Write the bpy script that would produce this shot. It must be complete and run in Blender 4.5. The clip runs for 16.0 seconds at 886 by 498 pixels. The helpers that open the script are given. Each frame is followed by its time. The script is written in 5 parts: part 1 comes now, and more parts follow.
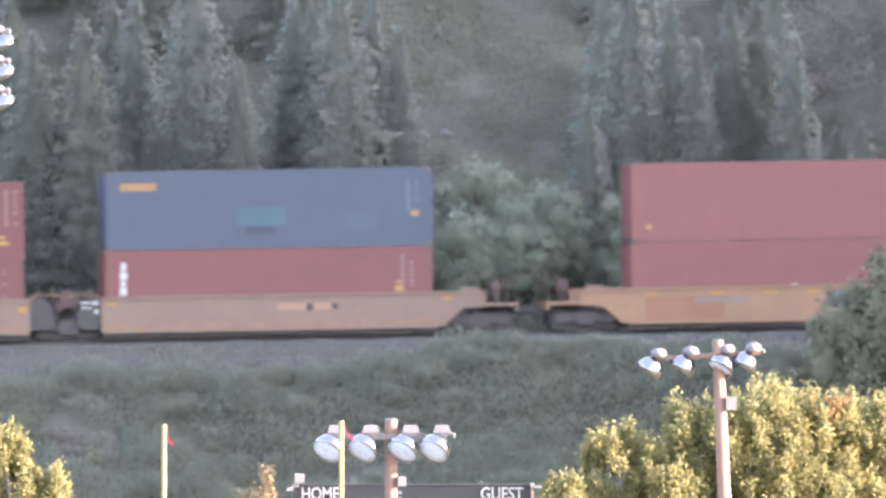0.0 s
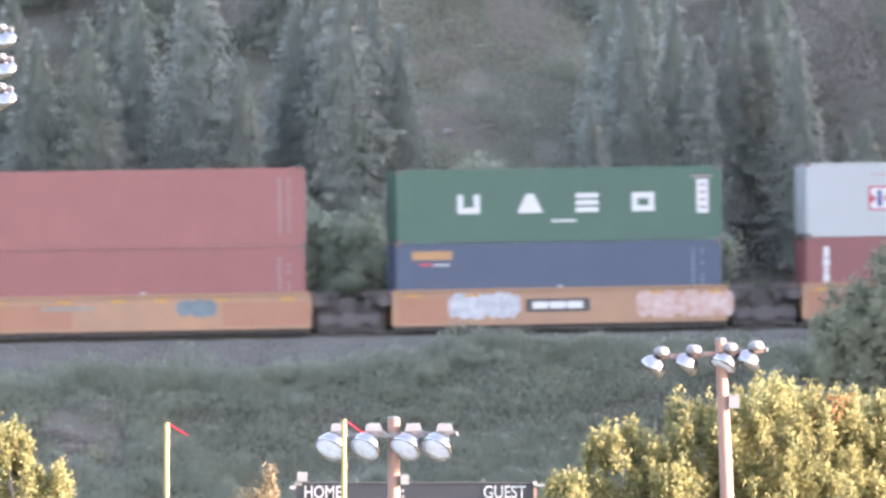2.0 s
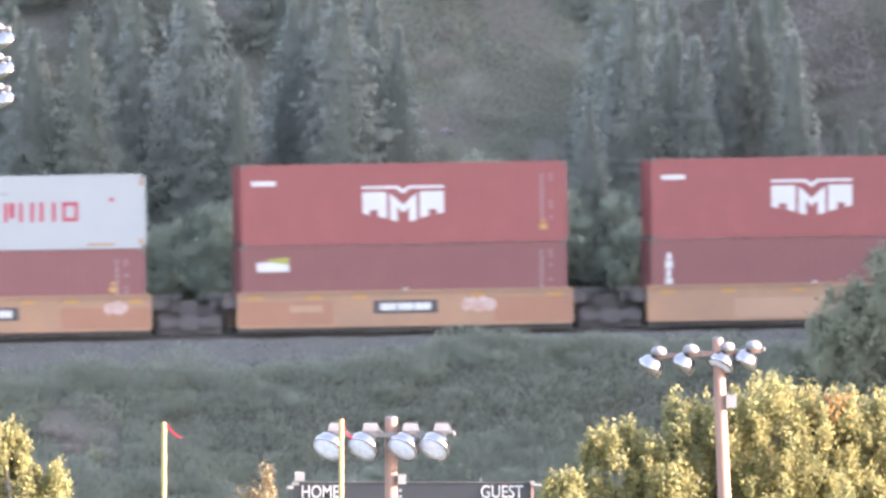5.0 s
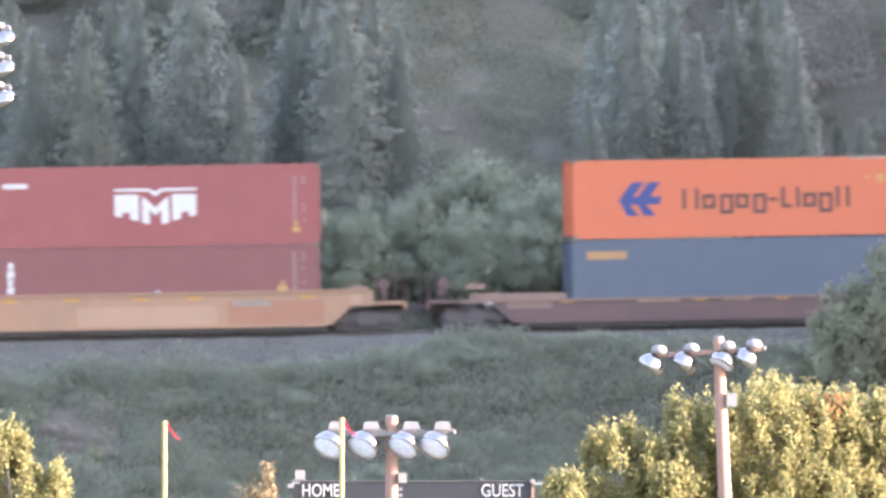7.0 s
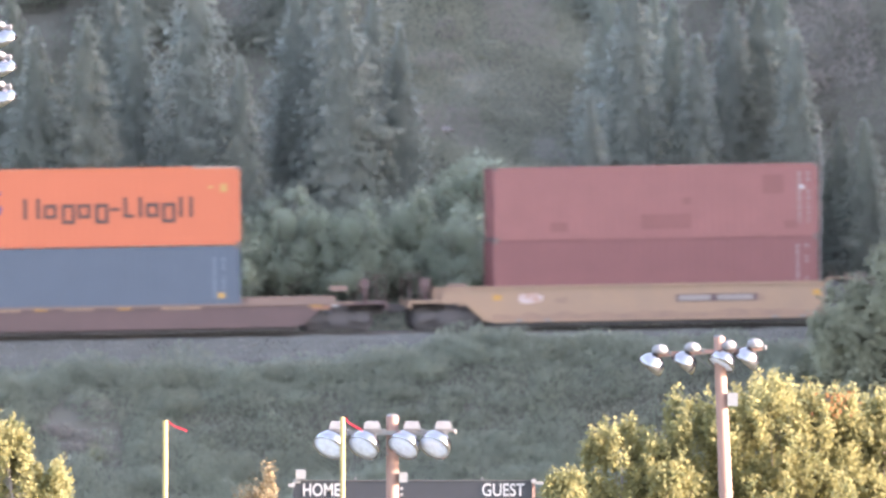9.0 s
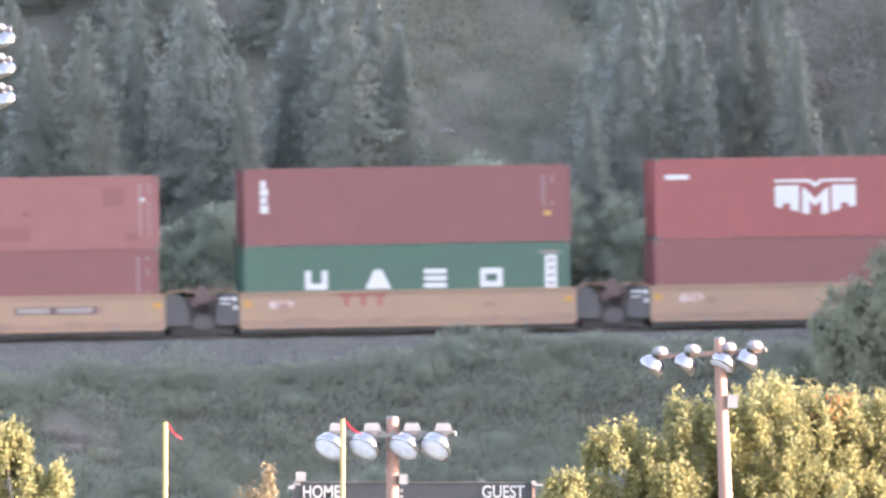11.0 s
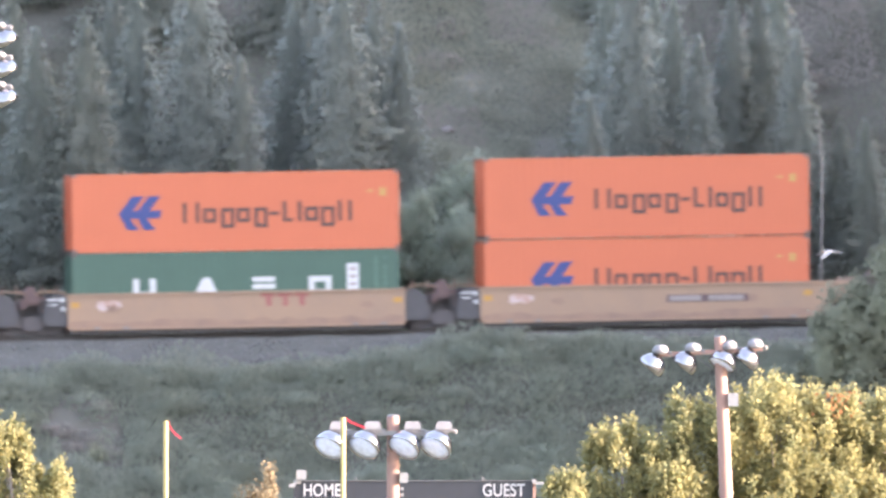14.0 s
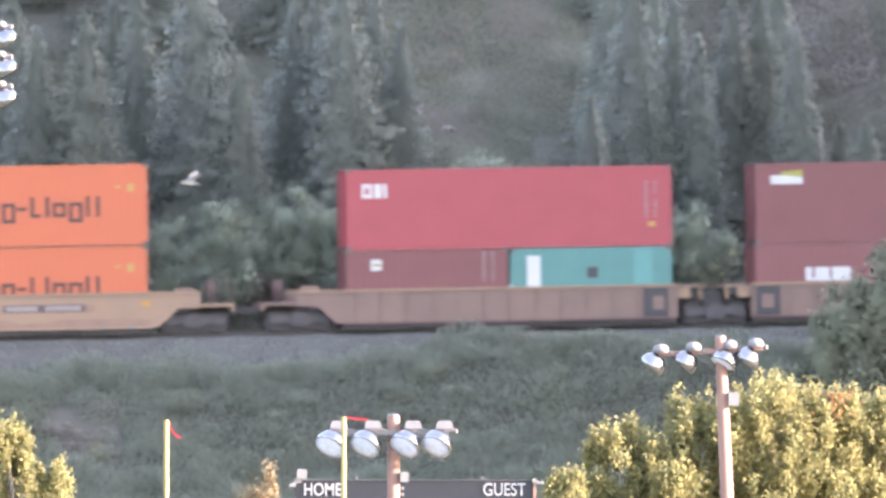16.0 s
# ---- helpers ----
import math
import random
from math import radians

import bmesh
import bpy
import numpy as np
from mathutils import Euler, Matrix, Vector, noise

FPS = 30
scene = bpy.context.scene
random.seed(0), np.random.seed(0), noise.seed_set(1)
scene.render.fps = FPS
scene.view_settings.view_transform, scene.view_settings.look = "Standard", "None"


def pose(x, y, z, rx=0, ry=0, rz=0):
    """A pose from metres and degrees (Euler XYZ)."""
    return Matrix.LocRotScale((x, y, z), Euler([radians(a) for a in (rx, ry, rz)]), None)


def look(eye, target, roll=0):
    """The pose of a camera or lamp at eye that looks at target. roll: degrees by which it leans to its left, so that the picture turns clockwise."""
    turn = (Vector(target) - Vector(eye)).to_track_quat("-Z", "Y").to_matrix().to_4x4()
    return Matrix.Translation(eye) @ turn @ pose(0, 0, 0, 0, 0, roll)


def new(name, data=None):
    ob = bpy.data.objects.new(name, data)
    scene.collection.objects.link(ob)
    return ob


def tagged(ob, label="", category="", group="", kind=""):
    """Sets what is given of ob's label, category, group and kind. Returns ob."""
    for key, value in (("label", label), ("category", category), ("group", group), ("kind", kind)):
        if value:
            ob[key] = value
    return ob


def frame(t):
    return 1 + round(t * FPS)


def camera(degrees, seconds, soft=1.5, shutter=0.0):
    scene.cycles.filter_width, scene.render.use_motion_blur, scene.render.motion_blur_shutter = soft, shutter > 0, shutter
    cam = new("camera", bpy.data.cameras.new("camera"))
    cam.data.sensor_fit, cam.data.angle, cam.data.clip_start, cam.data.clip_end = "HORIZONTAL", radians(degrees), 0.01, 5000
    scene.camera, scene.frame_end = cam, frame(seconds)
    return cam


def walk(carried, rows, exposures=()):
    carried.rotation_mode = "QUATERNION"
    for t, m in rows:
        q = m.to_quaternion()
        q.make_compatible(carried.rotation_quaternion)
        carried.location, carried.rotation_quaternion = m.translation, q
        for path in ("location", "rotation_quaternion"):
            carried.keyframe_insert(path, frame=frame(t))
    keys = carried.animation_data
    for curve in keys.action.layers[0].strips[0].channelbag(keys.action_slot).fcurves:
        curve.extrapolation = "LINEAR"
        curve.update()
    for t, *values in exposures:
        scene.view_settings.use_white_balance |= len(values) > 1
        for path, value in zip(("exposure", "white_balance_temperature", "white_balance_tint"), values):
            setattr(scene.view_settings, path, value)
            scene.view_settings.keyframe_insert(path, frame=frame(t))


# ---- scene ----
TURN = 8.0      # the track's bearing off the picture plane, degrees
GRADE = 0.97    # the track's climb, degrees
SCALE = 47.24   # units of the train's own ruler per metre
EYE = 13.2
THETA, CLIMB = radians(TURN), math.tan(radians(GRADE))

cam = camera(3.766, 16.0, soft=2.55, shutter=0.4)
cam.data.dof.use_dof, cam.data.dof.focus_distance, cam.data.dof.aperture_fstop = True, 352.0, 1.7   # focused on the field, the train a little soft
SHAKE = [(0, 0, 3.5), (0.5, 1.5, 1.8), (1, 3.8, 1.5), (1.5, 2.8, .8), (2, 4.8, .5), (2.5, 3.3, 1.3), (3, 1.8, 1), (3.5, 2, -2),
         (4, 2.8, 1.8), (4.5, 2, 1.2), (5, 0, 0), (7.5, 1.8, -2.5), (8, 3.8, -2.2), (8.5, 1.5, -1), (9, 2.3, -3.3), (11.5, 2.3, .5),
         (12, 3.5, -4), (12.5, 4.8, -2.2), (13, 2.3, -2.8), (13.5, 3.3, -3.3), (14, 3.3, -2.8), (14.5, 2.5, -3.5), (15, 3.5, -3.5),
         (15.5, 3.3, -5.8), (16, 4.3, -4)]
walk(cam, [(t, pose(0, 0, EYE, 90 + b * 0.0024, 0, a * 0.0024)) for t, a, b in SHAKE],
     exposures=[(0, 3.38, 6200, 18), (16, 3.38, 6200, 18)])

# ---- light: low evening sun from the right, the train and the hill shaded by an added out-of-view spur ----
SUN_EL, SUN_AZ = 14.0, 8.0   # azimuth from +x towards -y
sun_way = Vector((math.cos(radians(SUN_AZ)) * math.cos(radians(SUN_EL)), -math.sin(radians(SUN_AZ)) * math.cos(radians(SUN_EL)),
                  math.sin(radians(SUN_EL))))
world = bpy.data.worlds.new("world")
scene.world = world
world.use_nodes = True
wn = world.node_tree.nodes
sky = wn.new("ShaderNodeTexSky")
sky.sky_type, sky.sun_disc = "NISHITA", False
sky.sun_elevation, sky.sun_rotation = radians(SUN_EL), radians(90 + SUN_AZ)
sky.dust_density, sky.air_density = 3.0, 1.0
veil = wn.new("ShaderNodeMixRGB")      # thin even haze over the whole sky
veil.inputs[0].default_value, veil.inputs[2].default_value = 0.42, (2.35, 2.5, 2.75, 1)
world.node_tree.links.new(sky.outputs[0], veil.inputs[1])
world.node_tree.links.new(veil.outputs[0], wn["Background"].inputs[0])
wn["Background"].inputs[1].default_value = 0.15
sun_data = bpy.data.lights.new("sun", "SUN")
sun_data.energy, sun_data.angle, sun_data.color = 3.8, radians(0.5), (1.0, 0.82, 0.67)
sun = new("sun", sun_data)
sun.matrix_world = look(tuple(sun_way * 300), (0, 0, 0))


# ---- materials ----
def rgb(c):
    return (c[0], c[1], c[2], 1)


def mat(name, base, second=None, rough=0.6, metal=0.0, scale=3.0, amount=0.5, bump=0.0, grain=40.0, island=0.0, lucent=0.0, stretch=(1, 1, 1), each=0.0):
    m = bpy.data.materials.new(name)
    m.use_nodes = True
    nt = m.node_tree
    N, L = nt.nodes, nt.links
    b = N["Principled BSDF"]
    b.inputs["Roughness"].default_value, b.inputs["Metallic"].default_value = rough, metal
    second = second or tuple(v * 0.75 for v in base)
    tc = N.new("ShaderNodeTexCoord")
    mp = N.new("ShaderNodeMapping")
    mp.inputs["Scale"].default_value = stretch
    L.new(tc.outputs["Object"], mp.inputs[0])
    n1, n2 = N.new("ShaderNodeTexNoise"), N.new("ShaderNodeTexNoise")
    n1.inputs["Scale"].default_value, n2.inputs["Scale"].default_value = scale, grain
    n1.inputs["Detail"].default_value, n2.inputs["Detail"].default_value = 4, 3
    L.new(mp.outputs[0], n1.inputs[0]), L.new(mp.outputs[0], n2.inputs[0])
    add = N.new("ShaderNodeMath")
    add.operation = "MULTIPLY_ADD"
    L.new(n2.outputs[0], add.inputs[0])
    add.inputs[1].default_value = 0.35
    L.new(n1.outputs[0], add.inputs[2])
    src = add.outputs[0]
    if island:
        g = N.new("ShaderNodeNewGeometry")
        a2 = N.new("ShaderNodeMath")
        a2.operation = "MULTIPLY_ADD"
        L.new(g.outputs["Random Per Island"], a2.inputs[0])
        a2.inputs[1].default_value = island
        L.new(src, a2.inputs[2])
        src = a2.outputs[0]
    if each:
        oi = N.new("ShaderNodeObjectInfo")
        a3 = N.new("ShaderNodeMath")
        a3.operation = "MULTIPLY_ADD"
        L.new(oi.outputs["Random"], a3.inputs[0])
        a3.inputs[1].default_value = each
        L.new(src, a3.inputs[2])
        src = a3.outputs[0]
    ramp = N.new("ShaderNodeValToRGB")
    mid = 0.67 + (island + each) * 0.5
    ramp.color_ramp.elements[0].position = max(0.0, mid - 0.5 * (1 - amount) - 0.08)
    ramp.color_ramp.elements[1].position = min(1.0, mid + 0.5 * (1 - amount) + 0.08)
    ramp.color_ramp.elements[0].color, ramp.color_ramp.elements[1].color = rgb(second), rgb(base)
    L.new(src, ramp.inputs[0])
    L.new(ramp.outputs[0], b.inputs["Base Color"])
    if bump:
        bp = N.new("ShaderNodeBump")
        bp.inputs["Strength"].default_value = bump
        bp.inputs["Distance"].default_value = 0.02
        L.new(n2.outputs[0], bp.inputs["Height"])
        L.new(bp.outputs[0], b.inputs["Normal"])
    if lucent:
        b.inputs["Specular IOR Level"].default_value = 0.15
        tr = N.new("ShaderNodeBsdfTranslucent")
        mx = N.new("ShaderNodeMixShader")
        mx.inputs[0].default_value = lucent
        L.new(ramp.outputs[0], tr.inputs[0])
        L.new(b.outputs[0], mx.inputs[1]), L.new(tr.outputs[0], mx.inputs[2])
        L.new(mx.outputs[0], N["Material Output"].inputs[0])
    return m


def paint(name, c, wear=0.82, worn=None, amount=0.35, scale=0.9):
    low = tuple(v * .52 for v in worn) if worn else tuple(v * .52 * wear for v in c)
    return mat(name, tuple(v * .52 for v in c), low, rough=0.55, scale=scale, amount=amount, grain=6.0, bump=0.05)


M_GROUND = mat("dry_soil", (0.090, 0.085, 0.071), (0.075, 0.071, 0.059), rough=.95, scale=.12, grain=2.5, bump=.6)
M_FIELD = mat("grass", (.15, .145, .10), (.11, .115, .07), rough=.95, scale=.3, grain=12)
M_BALLAST = mat("ballast_stone", (.079, .079, .073), (.058, .058, .053), rough=.95, scale=1.3, amount=.4, grain=14, bump=.5)
M_STONE = mat("loose_ballast_stone", (.15, .148, .142), (.075, .075, .072), rough=.95, scale=1.3, amount=.5, grain=14, island=.5)
M_ROCK = mat("pale_rock", (.176, .152, .144), (.128, .112, .108), rough=.9, scale=1.5, bump=.6, grain=9)
M_RAIL = mat("rail_steel", (.091, .078, .075), (.065, .055, .052), rough=.7)
M_TIE = mat("sleeper_wood", (.10, .08, .07), rough=.9)
# distant foliage: base colours raised and greyed to hold the lift of haze
M_NEEDLE = mat("conifer_needles", (0.419, 0.442, 0.391), (0.345, 0.364, 0.332), rough=.85, scale=.5, amount=.3, grain=3, island=.08, lucent=.8, each=.3)
M_NEEDLE2 = mat("conifer_needles_olive", (0.351, 0.366, 0.321), (0.279, 0.294, 0.268), rough=.85, scale=.5, amount=.3, grain=3, island=.08, lucent=.8, each=.3)
M_NEEDLE_PALE = mat("conifer_needles_pale", (0.389, 0.408, 0.367), (0.312, 0.332, 0.306), rough=.85, scale=.5, amount=.3, grain=3, island=.08, lucent=.8, each=.3)
M_BARK = mat("bark", (.24, .21, .19), (.17, .15, .14), rough=.95, grain=18, bump=.5, stretch=(1, 1, .2))
M_SHRUB = mat("shrub_leaves", (.295, .310, .248), (.237, .252, .207), rough=.8, scale=.35, amount=.3, grain=2, island=.1, lucent=.66)
M_SHRUB_DARK = mat("dark_shrub_leaves", (.277, .299, .235), (.224, .242, .204), rough=.8, scale=.5, amount=.3, grain=2, island=.22, lucent=.5)
M_HILLSHRUB = mat("hill_shrub_leaves", (.286, .289, .230), (.237, .239, .196), rough=.85, scale=.4, amount=.3, grain=2, island=.1, lucent=.66)
# hill growth again, with the conifers' shade put into a darker colour
M_HILLMID = mat("shade_darkened_growth", (.198, .196, .162), (.164, .161, .134), rough=.85, scale=.4, amount=.3, grain=2, island=.1, lucent=.66)
M_THICKET = mat("thicket_leaves", (0.451, 0.488, 0.389), (0.377, 0.411, 0.332), rough=.85, scale=.4, amount=.3, grain=2, island=.1, lucent=.75)
# undergrowth colour darkened to hold the shade below the left-hand conifers
M_HILLDARK = mat("shade_darkened_undergrowth", (0.196, 0.200, 0.160), (0.155, 0.160, 0.133), rough=.85, scale=.4, amount=.3, grain=2, island=.1, lucent=.6)
M_DRYBRUSH = mat("dry_brush", (0.293, 0.260, 0.239), (0.233, 0.205, 0.191), rough=.9, scale=.6, grain=3, island=.1, lucent=.5)
M_OLIVE = mat("olive_growth", (.34, .33, .255), (.28, .275, .22), rough=.85, scale=.4, amount=.3, grain=2, island=.1, lucent=.6)
M_BUSH = mat("dark_bush_leaves", (.262, .265, .184), (.199, .202, .150), rough=.8, scale=.5, amount=.3, grain=2, island=.1, lucent=.4)
M_LEAF = mat("yellowing_leaves", (0.290, 0.263, 0.122), (0.185, 0.198, 0.104), rough=.55, scale=1.4, amount=.5, grain=4, island=.5, lucent=.6)
M_LEAF_RED = mat("rusty_leaves", (.327, .158, .070), (.208, .095, .042), rough=.6, island=.22, lucent=.5)
M_LEAF_BROWN = mat("dry_brown_leaves", (.252, .203, .126), (.150, .108, .071), rough=.8, island=.5, lucent=.3)
M_POLE = mat("weathered_pole_wood", (.276, .171, .141), (.195, .118, .098), rough=.85, scale=2, grain=30, bump=.4, stretch=(1, 1, .08))
M_GALV = mat("galvanised_steel", (.22, .21, .21), (.16, .155, .155), rough=.45, metal=.6)
M_ALU = mat("spun_aluminium", (.323, .319, .336), (.212, .212, .234), rough=.22, metal=1.0, scale=6)
M_GLASS = mat("lamp_bulb", (.45, .46, .5), (.36, .37, .4), rough=.15)
M_LENS = mat("frosted_lamp_glass", (.663, .735, .946), (.481, .536, .728), rough=.12, scale=9, amount=.7)
M_BALLASTBOX = mat("lamp_ballast_box", (.173, .168, .178), (.129, .126, .132), rough=.5)
M_YELLOW = paint("goal_yellow", (.612, .490, .187))
M_RIBBON = mat("red_ribbon", (.75, .05, .09), rough=.7, lucent=.3)
M_BOX = mat("pale_box_paint", (.221, .218, .221), (.177, .173, .177), rough=.5)
M_CAPTION = mat("caption_white", (.34, .34, .355), (.3, .3, .31), rough=.5)
M_BOARD = mat("scoreboard_black", (.018, .02, .028), (.013, .015, .02), rough=.5)
M_WHITE = paint("white_paint", (1.0, .98, .98))
M_CAR = paint("tan_car_paint", (.60, .335, .195), worn=(.44, .27, .185), amount=.66, scale=.7)
M_CAR_Y = paint("yellow_tan_car_paint", (.56, .35, .222), worn=(.45, .295, .21), amount=.6, scale=.7)
M_CAR_O = paint("dull_tan_car_paint", (.44, .29, .215), worn=(.36, .245, .19), amount=.6, scale=.7)
M_CAR_R = paint("brown_red_car_paint", (.205, .115, .112), worn=(.15, .09, .088), amount=.5)
M_CAR_B = paint("rusty_brown_car_paint", (.385, .24, .19), worn=(.285, .185, .155), amount=.5)
M_ORANGE_P = paint("orange_patch", (.55, .26, .16))
M_PALE_P = paint("pale_patch", (.66, .41, .27))
# brown for rust smears, and for the shadow painted along the cars' lower edge
M_GRIME_SHADE = mat("brown_grime_shade", (.21, .135, .105), (.27, .17, .12), rough=.85, scale=2.5, amount=.6)
M_DARK = mat("grimy_steel", (.094, .081, .081), (.064, .056, .056), rough=.8, scale=2, grain=12)
M_BLACK = mat("black_steel", (.071, .065, .068), (.050, .046, .049), rough=.6)
M_SPRAY = mat("grey_spray_paint", (.40, .405, .43), (.25, .255, .275), rough=.6, scale=3.5, amount=.75)
M_SPRAY2 = mat("pink_white_spray_paint", (.44, .35, .34), (.34, .19, .14), rough=.6, scale=3.0, amount=.8)
M_CREAM = mat("cream_spray_paint", (.38, .31, .25), (.29, .19, .125), rough=.6, scale=2.2, amount=.8)
M_STENCIL = mat("grey_stencil_paint", (.25, .21, .19), (.17, .14, .125), rough=.7, scale=3, amount=.7)
M_TEALSPRAY = mat("blue_grey_spray_paint", (.15, .19, .215), (.07, .085, .10), rough=.6, scale=2.5)
M_REFLECT = paint("yellow_reflector", (.85, .43, .08))
M_STAMP = paint("plate_black", (.09, .08, .085))
M_FADEDRED = mat("faded_red_paint", (.24, .07, .065), (.28, .11, .085), rough=.7)
M_CASTING = mat("casting_steel", (.15, .105, .095), rough=.75)
# container paints: the paling that haze gives is mixed into these colours
C_RED = paint("oxide_red", (.365, .135, .132))
C_RED2 = paint("pink_faded_hazed_red", (.445, .17, .158))
C_RED3 = paint("faded_hazed_brick_red", (.42, .155, .147))
C_MAROON = paint("maroon", (.335, .12, .117))
C_HMM = paint("brick_red", (.46, .125, .12))
C_BLUE = paint("grey_blue", (.143, .178, .242))
C_BLUE2 = paint("navy_blue", (.10, .133, .212))
C_GREEN = paint("deep_green", (.095, .19, .137))
C_WHITE = paint("reefer_white", (.62, .635, .64), .93)
C_ORANGE = paint("bright_orange", (.88, .225, .10), .93)
C_PINK = paint("crimson_pink", (.62, .115, .132))
C_TEAL = paint("turquoise", (.165, .40, .37))
I_BLUE = paint("ink_blue", (.055, .09, .33))
I_DARK = paint("ink_dark_brown", (.16, .075, .06))
I_PINK = paint("ink_pink_red", (.70, .10, .16))
I_YEL = paint("ink_yellow", (.82, .47, .14))
I_PALE = paint("ink_pale", (.50, .36, .365))
I_PALE_BLUE = paint("ink_pale_blue", (.27, .33, .43))
# name bar orange, dulled by haze in the colour itself
I_BAR = paint("hazed_orange_bar", (.66, .36, .16))
I_LIME = paint("ink_lime", (.55, .52, .11))
M_FEATHER = mat("white_feathers", (.30, .285, .29), (.25, .24, .245), rough=.7)


# ---- mesh helpers ----
def box(bm, x0, x1, y0, y1, z0, z1):
    v = [bm.verts.new(p) for p in ((x0, y0, z0), (x1, y0, z0), (x1, y1, z0), (x0, y1, z0), (x0, y0, z1), (x1, y0, z1), (x1, y1, z1), (x0, y1, z1))]
    for f in ((3, 2, 1, 0), (4, 5, 6, 7), (0, 1, 5, 4), (1, 2, 6, 5), (2, 3, 7, 6), (3, 0, 4, 7)):
        bm.faces.new([v[i] for i in f])


def prism(bm, pts, y0, y1):
    """A plate of outline pts (x, z), from y0 to y1."""
    a = [bm.verts.new((x, y0, z)) for x, z in pts]
    b = [bm.verts.new((x, y1, z)) for x, z in pts]
    n = len(pts)
    bm.faces.new(a), bm.faces.new(b[::-1])
    for i in range(n):
        bm.faces.new((a[i], b[i], b[(i + 1) % n], a[(i + 1) % n]))


def tube(bm, p, q, r, r2=None, n=8):
    p, q = Vector(p), Vector(q)
    r2 = r if r2 is None else r2
    turn = (q - p).to_track_quat("Z", "Y").to_matrix()
    rings = []
    for c, rad in ((p, r), (q, r2)):
        rings.append([bm.verts.new(c + turn @ Vector((rad * math.cos(2 * math.pi * i / n), rad * math.sin(2 * math.pi * i / n), 0))) for i in range(n)])
    for i in range(n):
        j = (i + 1) % n
        bm.faces.new((rings[0][i], rings[0][j], rings[1][j], rings[1][i]))
    bm.faces.new(rings[0][::-1]), bm.faces.new(rings[1])


def lathe(bm, profile, n=18, m=None):
    """profile: (r, z) rows round the z axis, then moved by m."""
    m = m or Matrix()
    rings = [[bm.verts.new(m @ Vector((r * math.cos(2 * math.pi * i / n), r * math.sin(2 * math.pi * i / n), z))) for i in range(n)] for r, z in profile]
    for a, b in zip(rings, rings[1:]):
        for i in range(n):
            j = (i + 1) % n
            f = bm.faces.new((a[i], a[j], b[j], b[i]))
            f.smooth = True
    return rings


def finish(bm, name, material):
    bmesh.ops.recalc_face_normals(bm, faces=bm.faces)
    me = bpy.data.meshes.new(name)
    bm.to_mesh(me)
    bm.free()
    me.materials.append(material)
    return me


def part(name, bm, material, parent, label=""):
    me = bm if isinstance(bm, bpy.types.Mesh) else finish(bm, name, material)
    ob = new(name, me)
    ob.parent = parent
    return tagged(ob, label)


def boxes(*rows):
    bm = bmesh.new()
    for r in rows:
        box(bm, *r)
    return bm


def thing(name, m, label, category, group="", kind=""):
    ob = new(name)
    ob.matrix_basis = m
    return tagged(ob, label, category, group, kind)


def array_mesh(name, verts, faces, material, smooth=False, normals=None):
    me = bpy.data.meshes.new(name)
    verts, faces = np.asarray(verts, "f"), np.asarray(faces, "i")
    me.vertices.add(len(verts))
    me.vertices.foreach_set("co", verts.ravel())
    k = faces.shape[1]
    me.loops.add(faces.size)
    me.loops.foreach_set("vertex_index", faces.ravel())
    me.polygons.add(len(faces))
    me.polygons.foreach_set("loop_start", np.arange(0, faces.size, k, dtype="i"))
    if smooth:
        me.polygons.foreach_set("use_smooth", np.ones(len(faces), bool))
    me.update(calc_edges=True)
    if normals is not None:
        me.polygons.foreach_set("use_smooth", np.ones(len(faces), bool))
        me.normals_split_custom_set_from_vertices(np.asarray(normals, "f"))
    me.materials.append(material)
    return me


def leaf_quads(rng, centres, size, droop=0.0, aspect=0.55, outward=None, along=None, lie=None):
    """One small diamond leaf at each centre, turned at random; with outward ways given, each leaf's face is turned outward
    and the soft normals of the whole mass are returned too."""
    n = len(centres)
    a = rng.normal(size=(n, 3)) if along is None else np.asarray(along, float)
    a[:, 2] += droop
    a /= np.linalg.norm(a, axis=1)[:, None]
    b = np.cross(a, rng.normal(size=(n, 3)))
    b /= np.linalg.norm(b, axis=1)[:, None]
    if lie is not None:                     # leaves lie roughly across the outward way
        w = outward / np.linalg.norm(outward, axis=1)[:, None] + rng.normal(size=(n, 3)) * lie
        w /= np.linalg.norm(w, axis=1)[:, None]
        a = a - w * (a * w).sum(1)[:, None]
        a /= np.linalg.norm(a, axis=1)[:, None] + 1e-6
        b = np.cross(w, a)
    if outward is not None:
        b[(np.cross(a, b) * outward).sum(1) < 0] *= -1
    s = size * rng.uniform(0.6, 1.35, (n, 1))
    c = np.asarray(centres)
    p = np.stack([c - a * s * .5, c - b * s * aspect * .5, c + a * s * .6, c + b * s * aspect * .5], 1)
    f = np.arange(4 * n).reshape(n, 4)
    if outward is None:
        return p.reshape(-1, 3), f
    jit = outward + rng.normal(size=(n, 3)) * .12
    jit /= np.linalg.norm(jit, axis=1)[:, None]
    return p.reshape(-1, 3), f, np.repeat(jit, 4, 0)


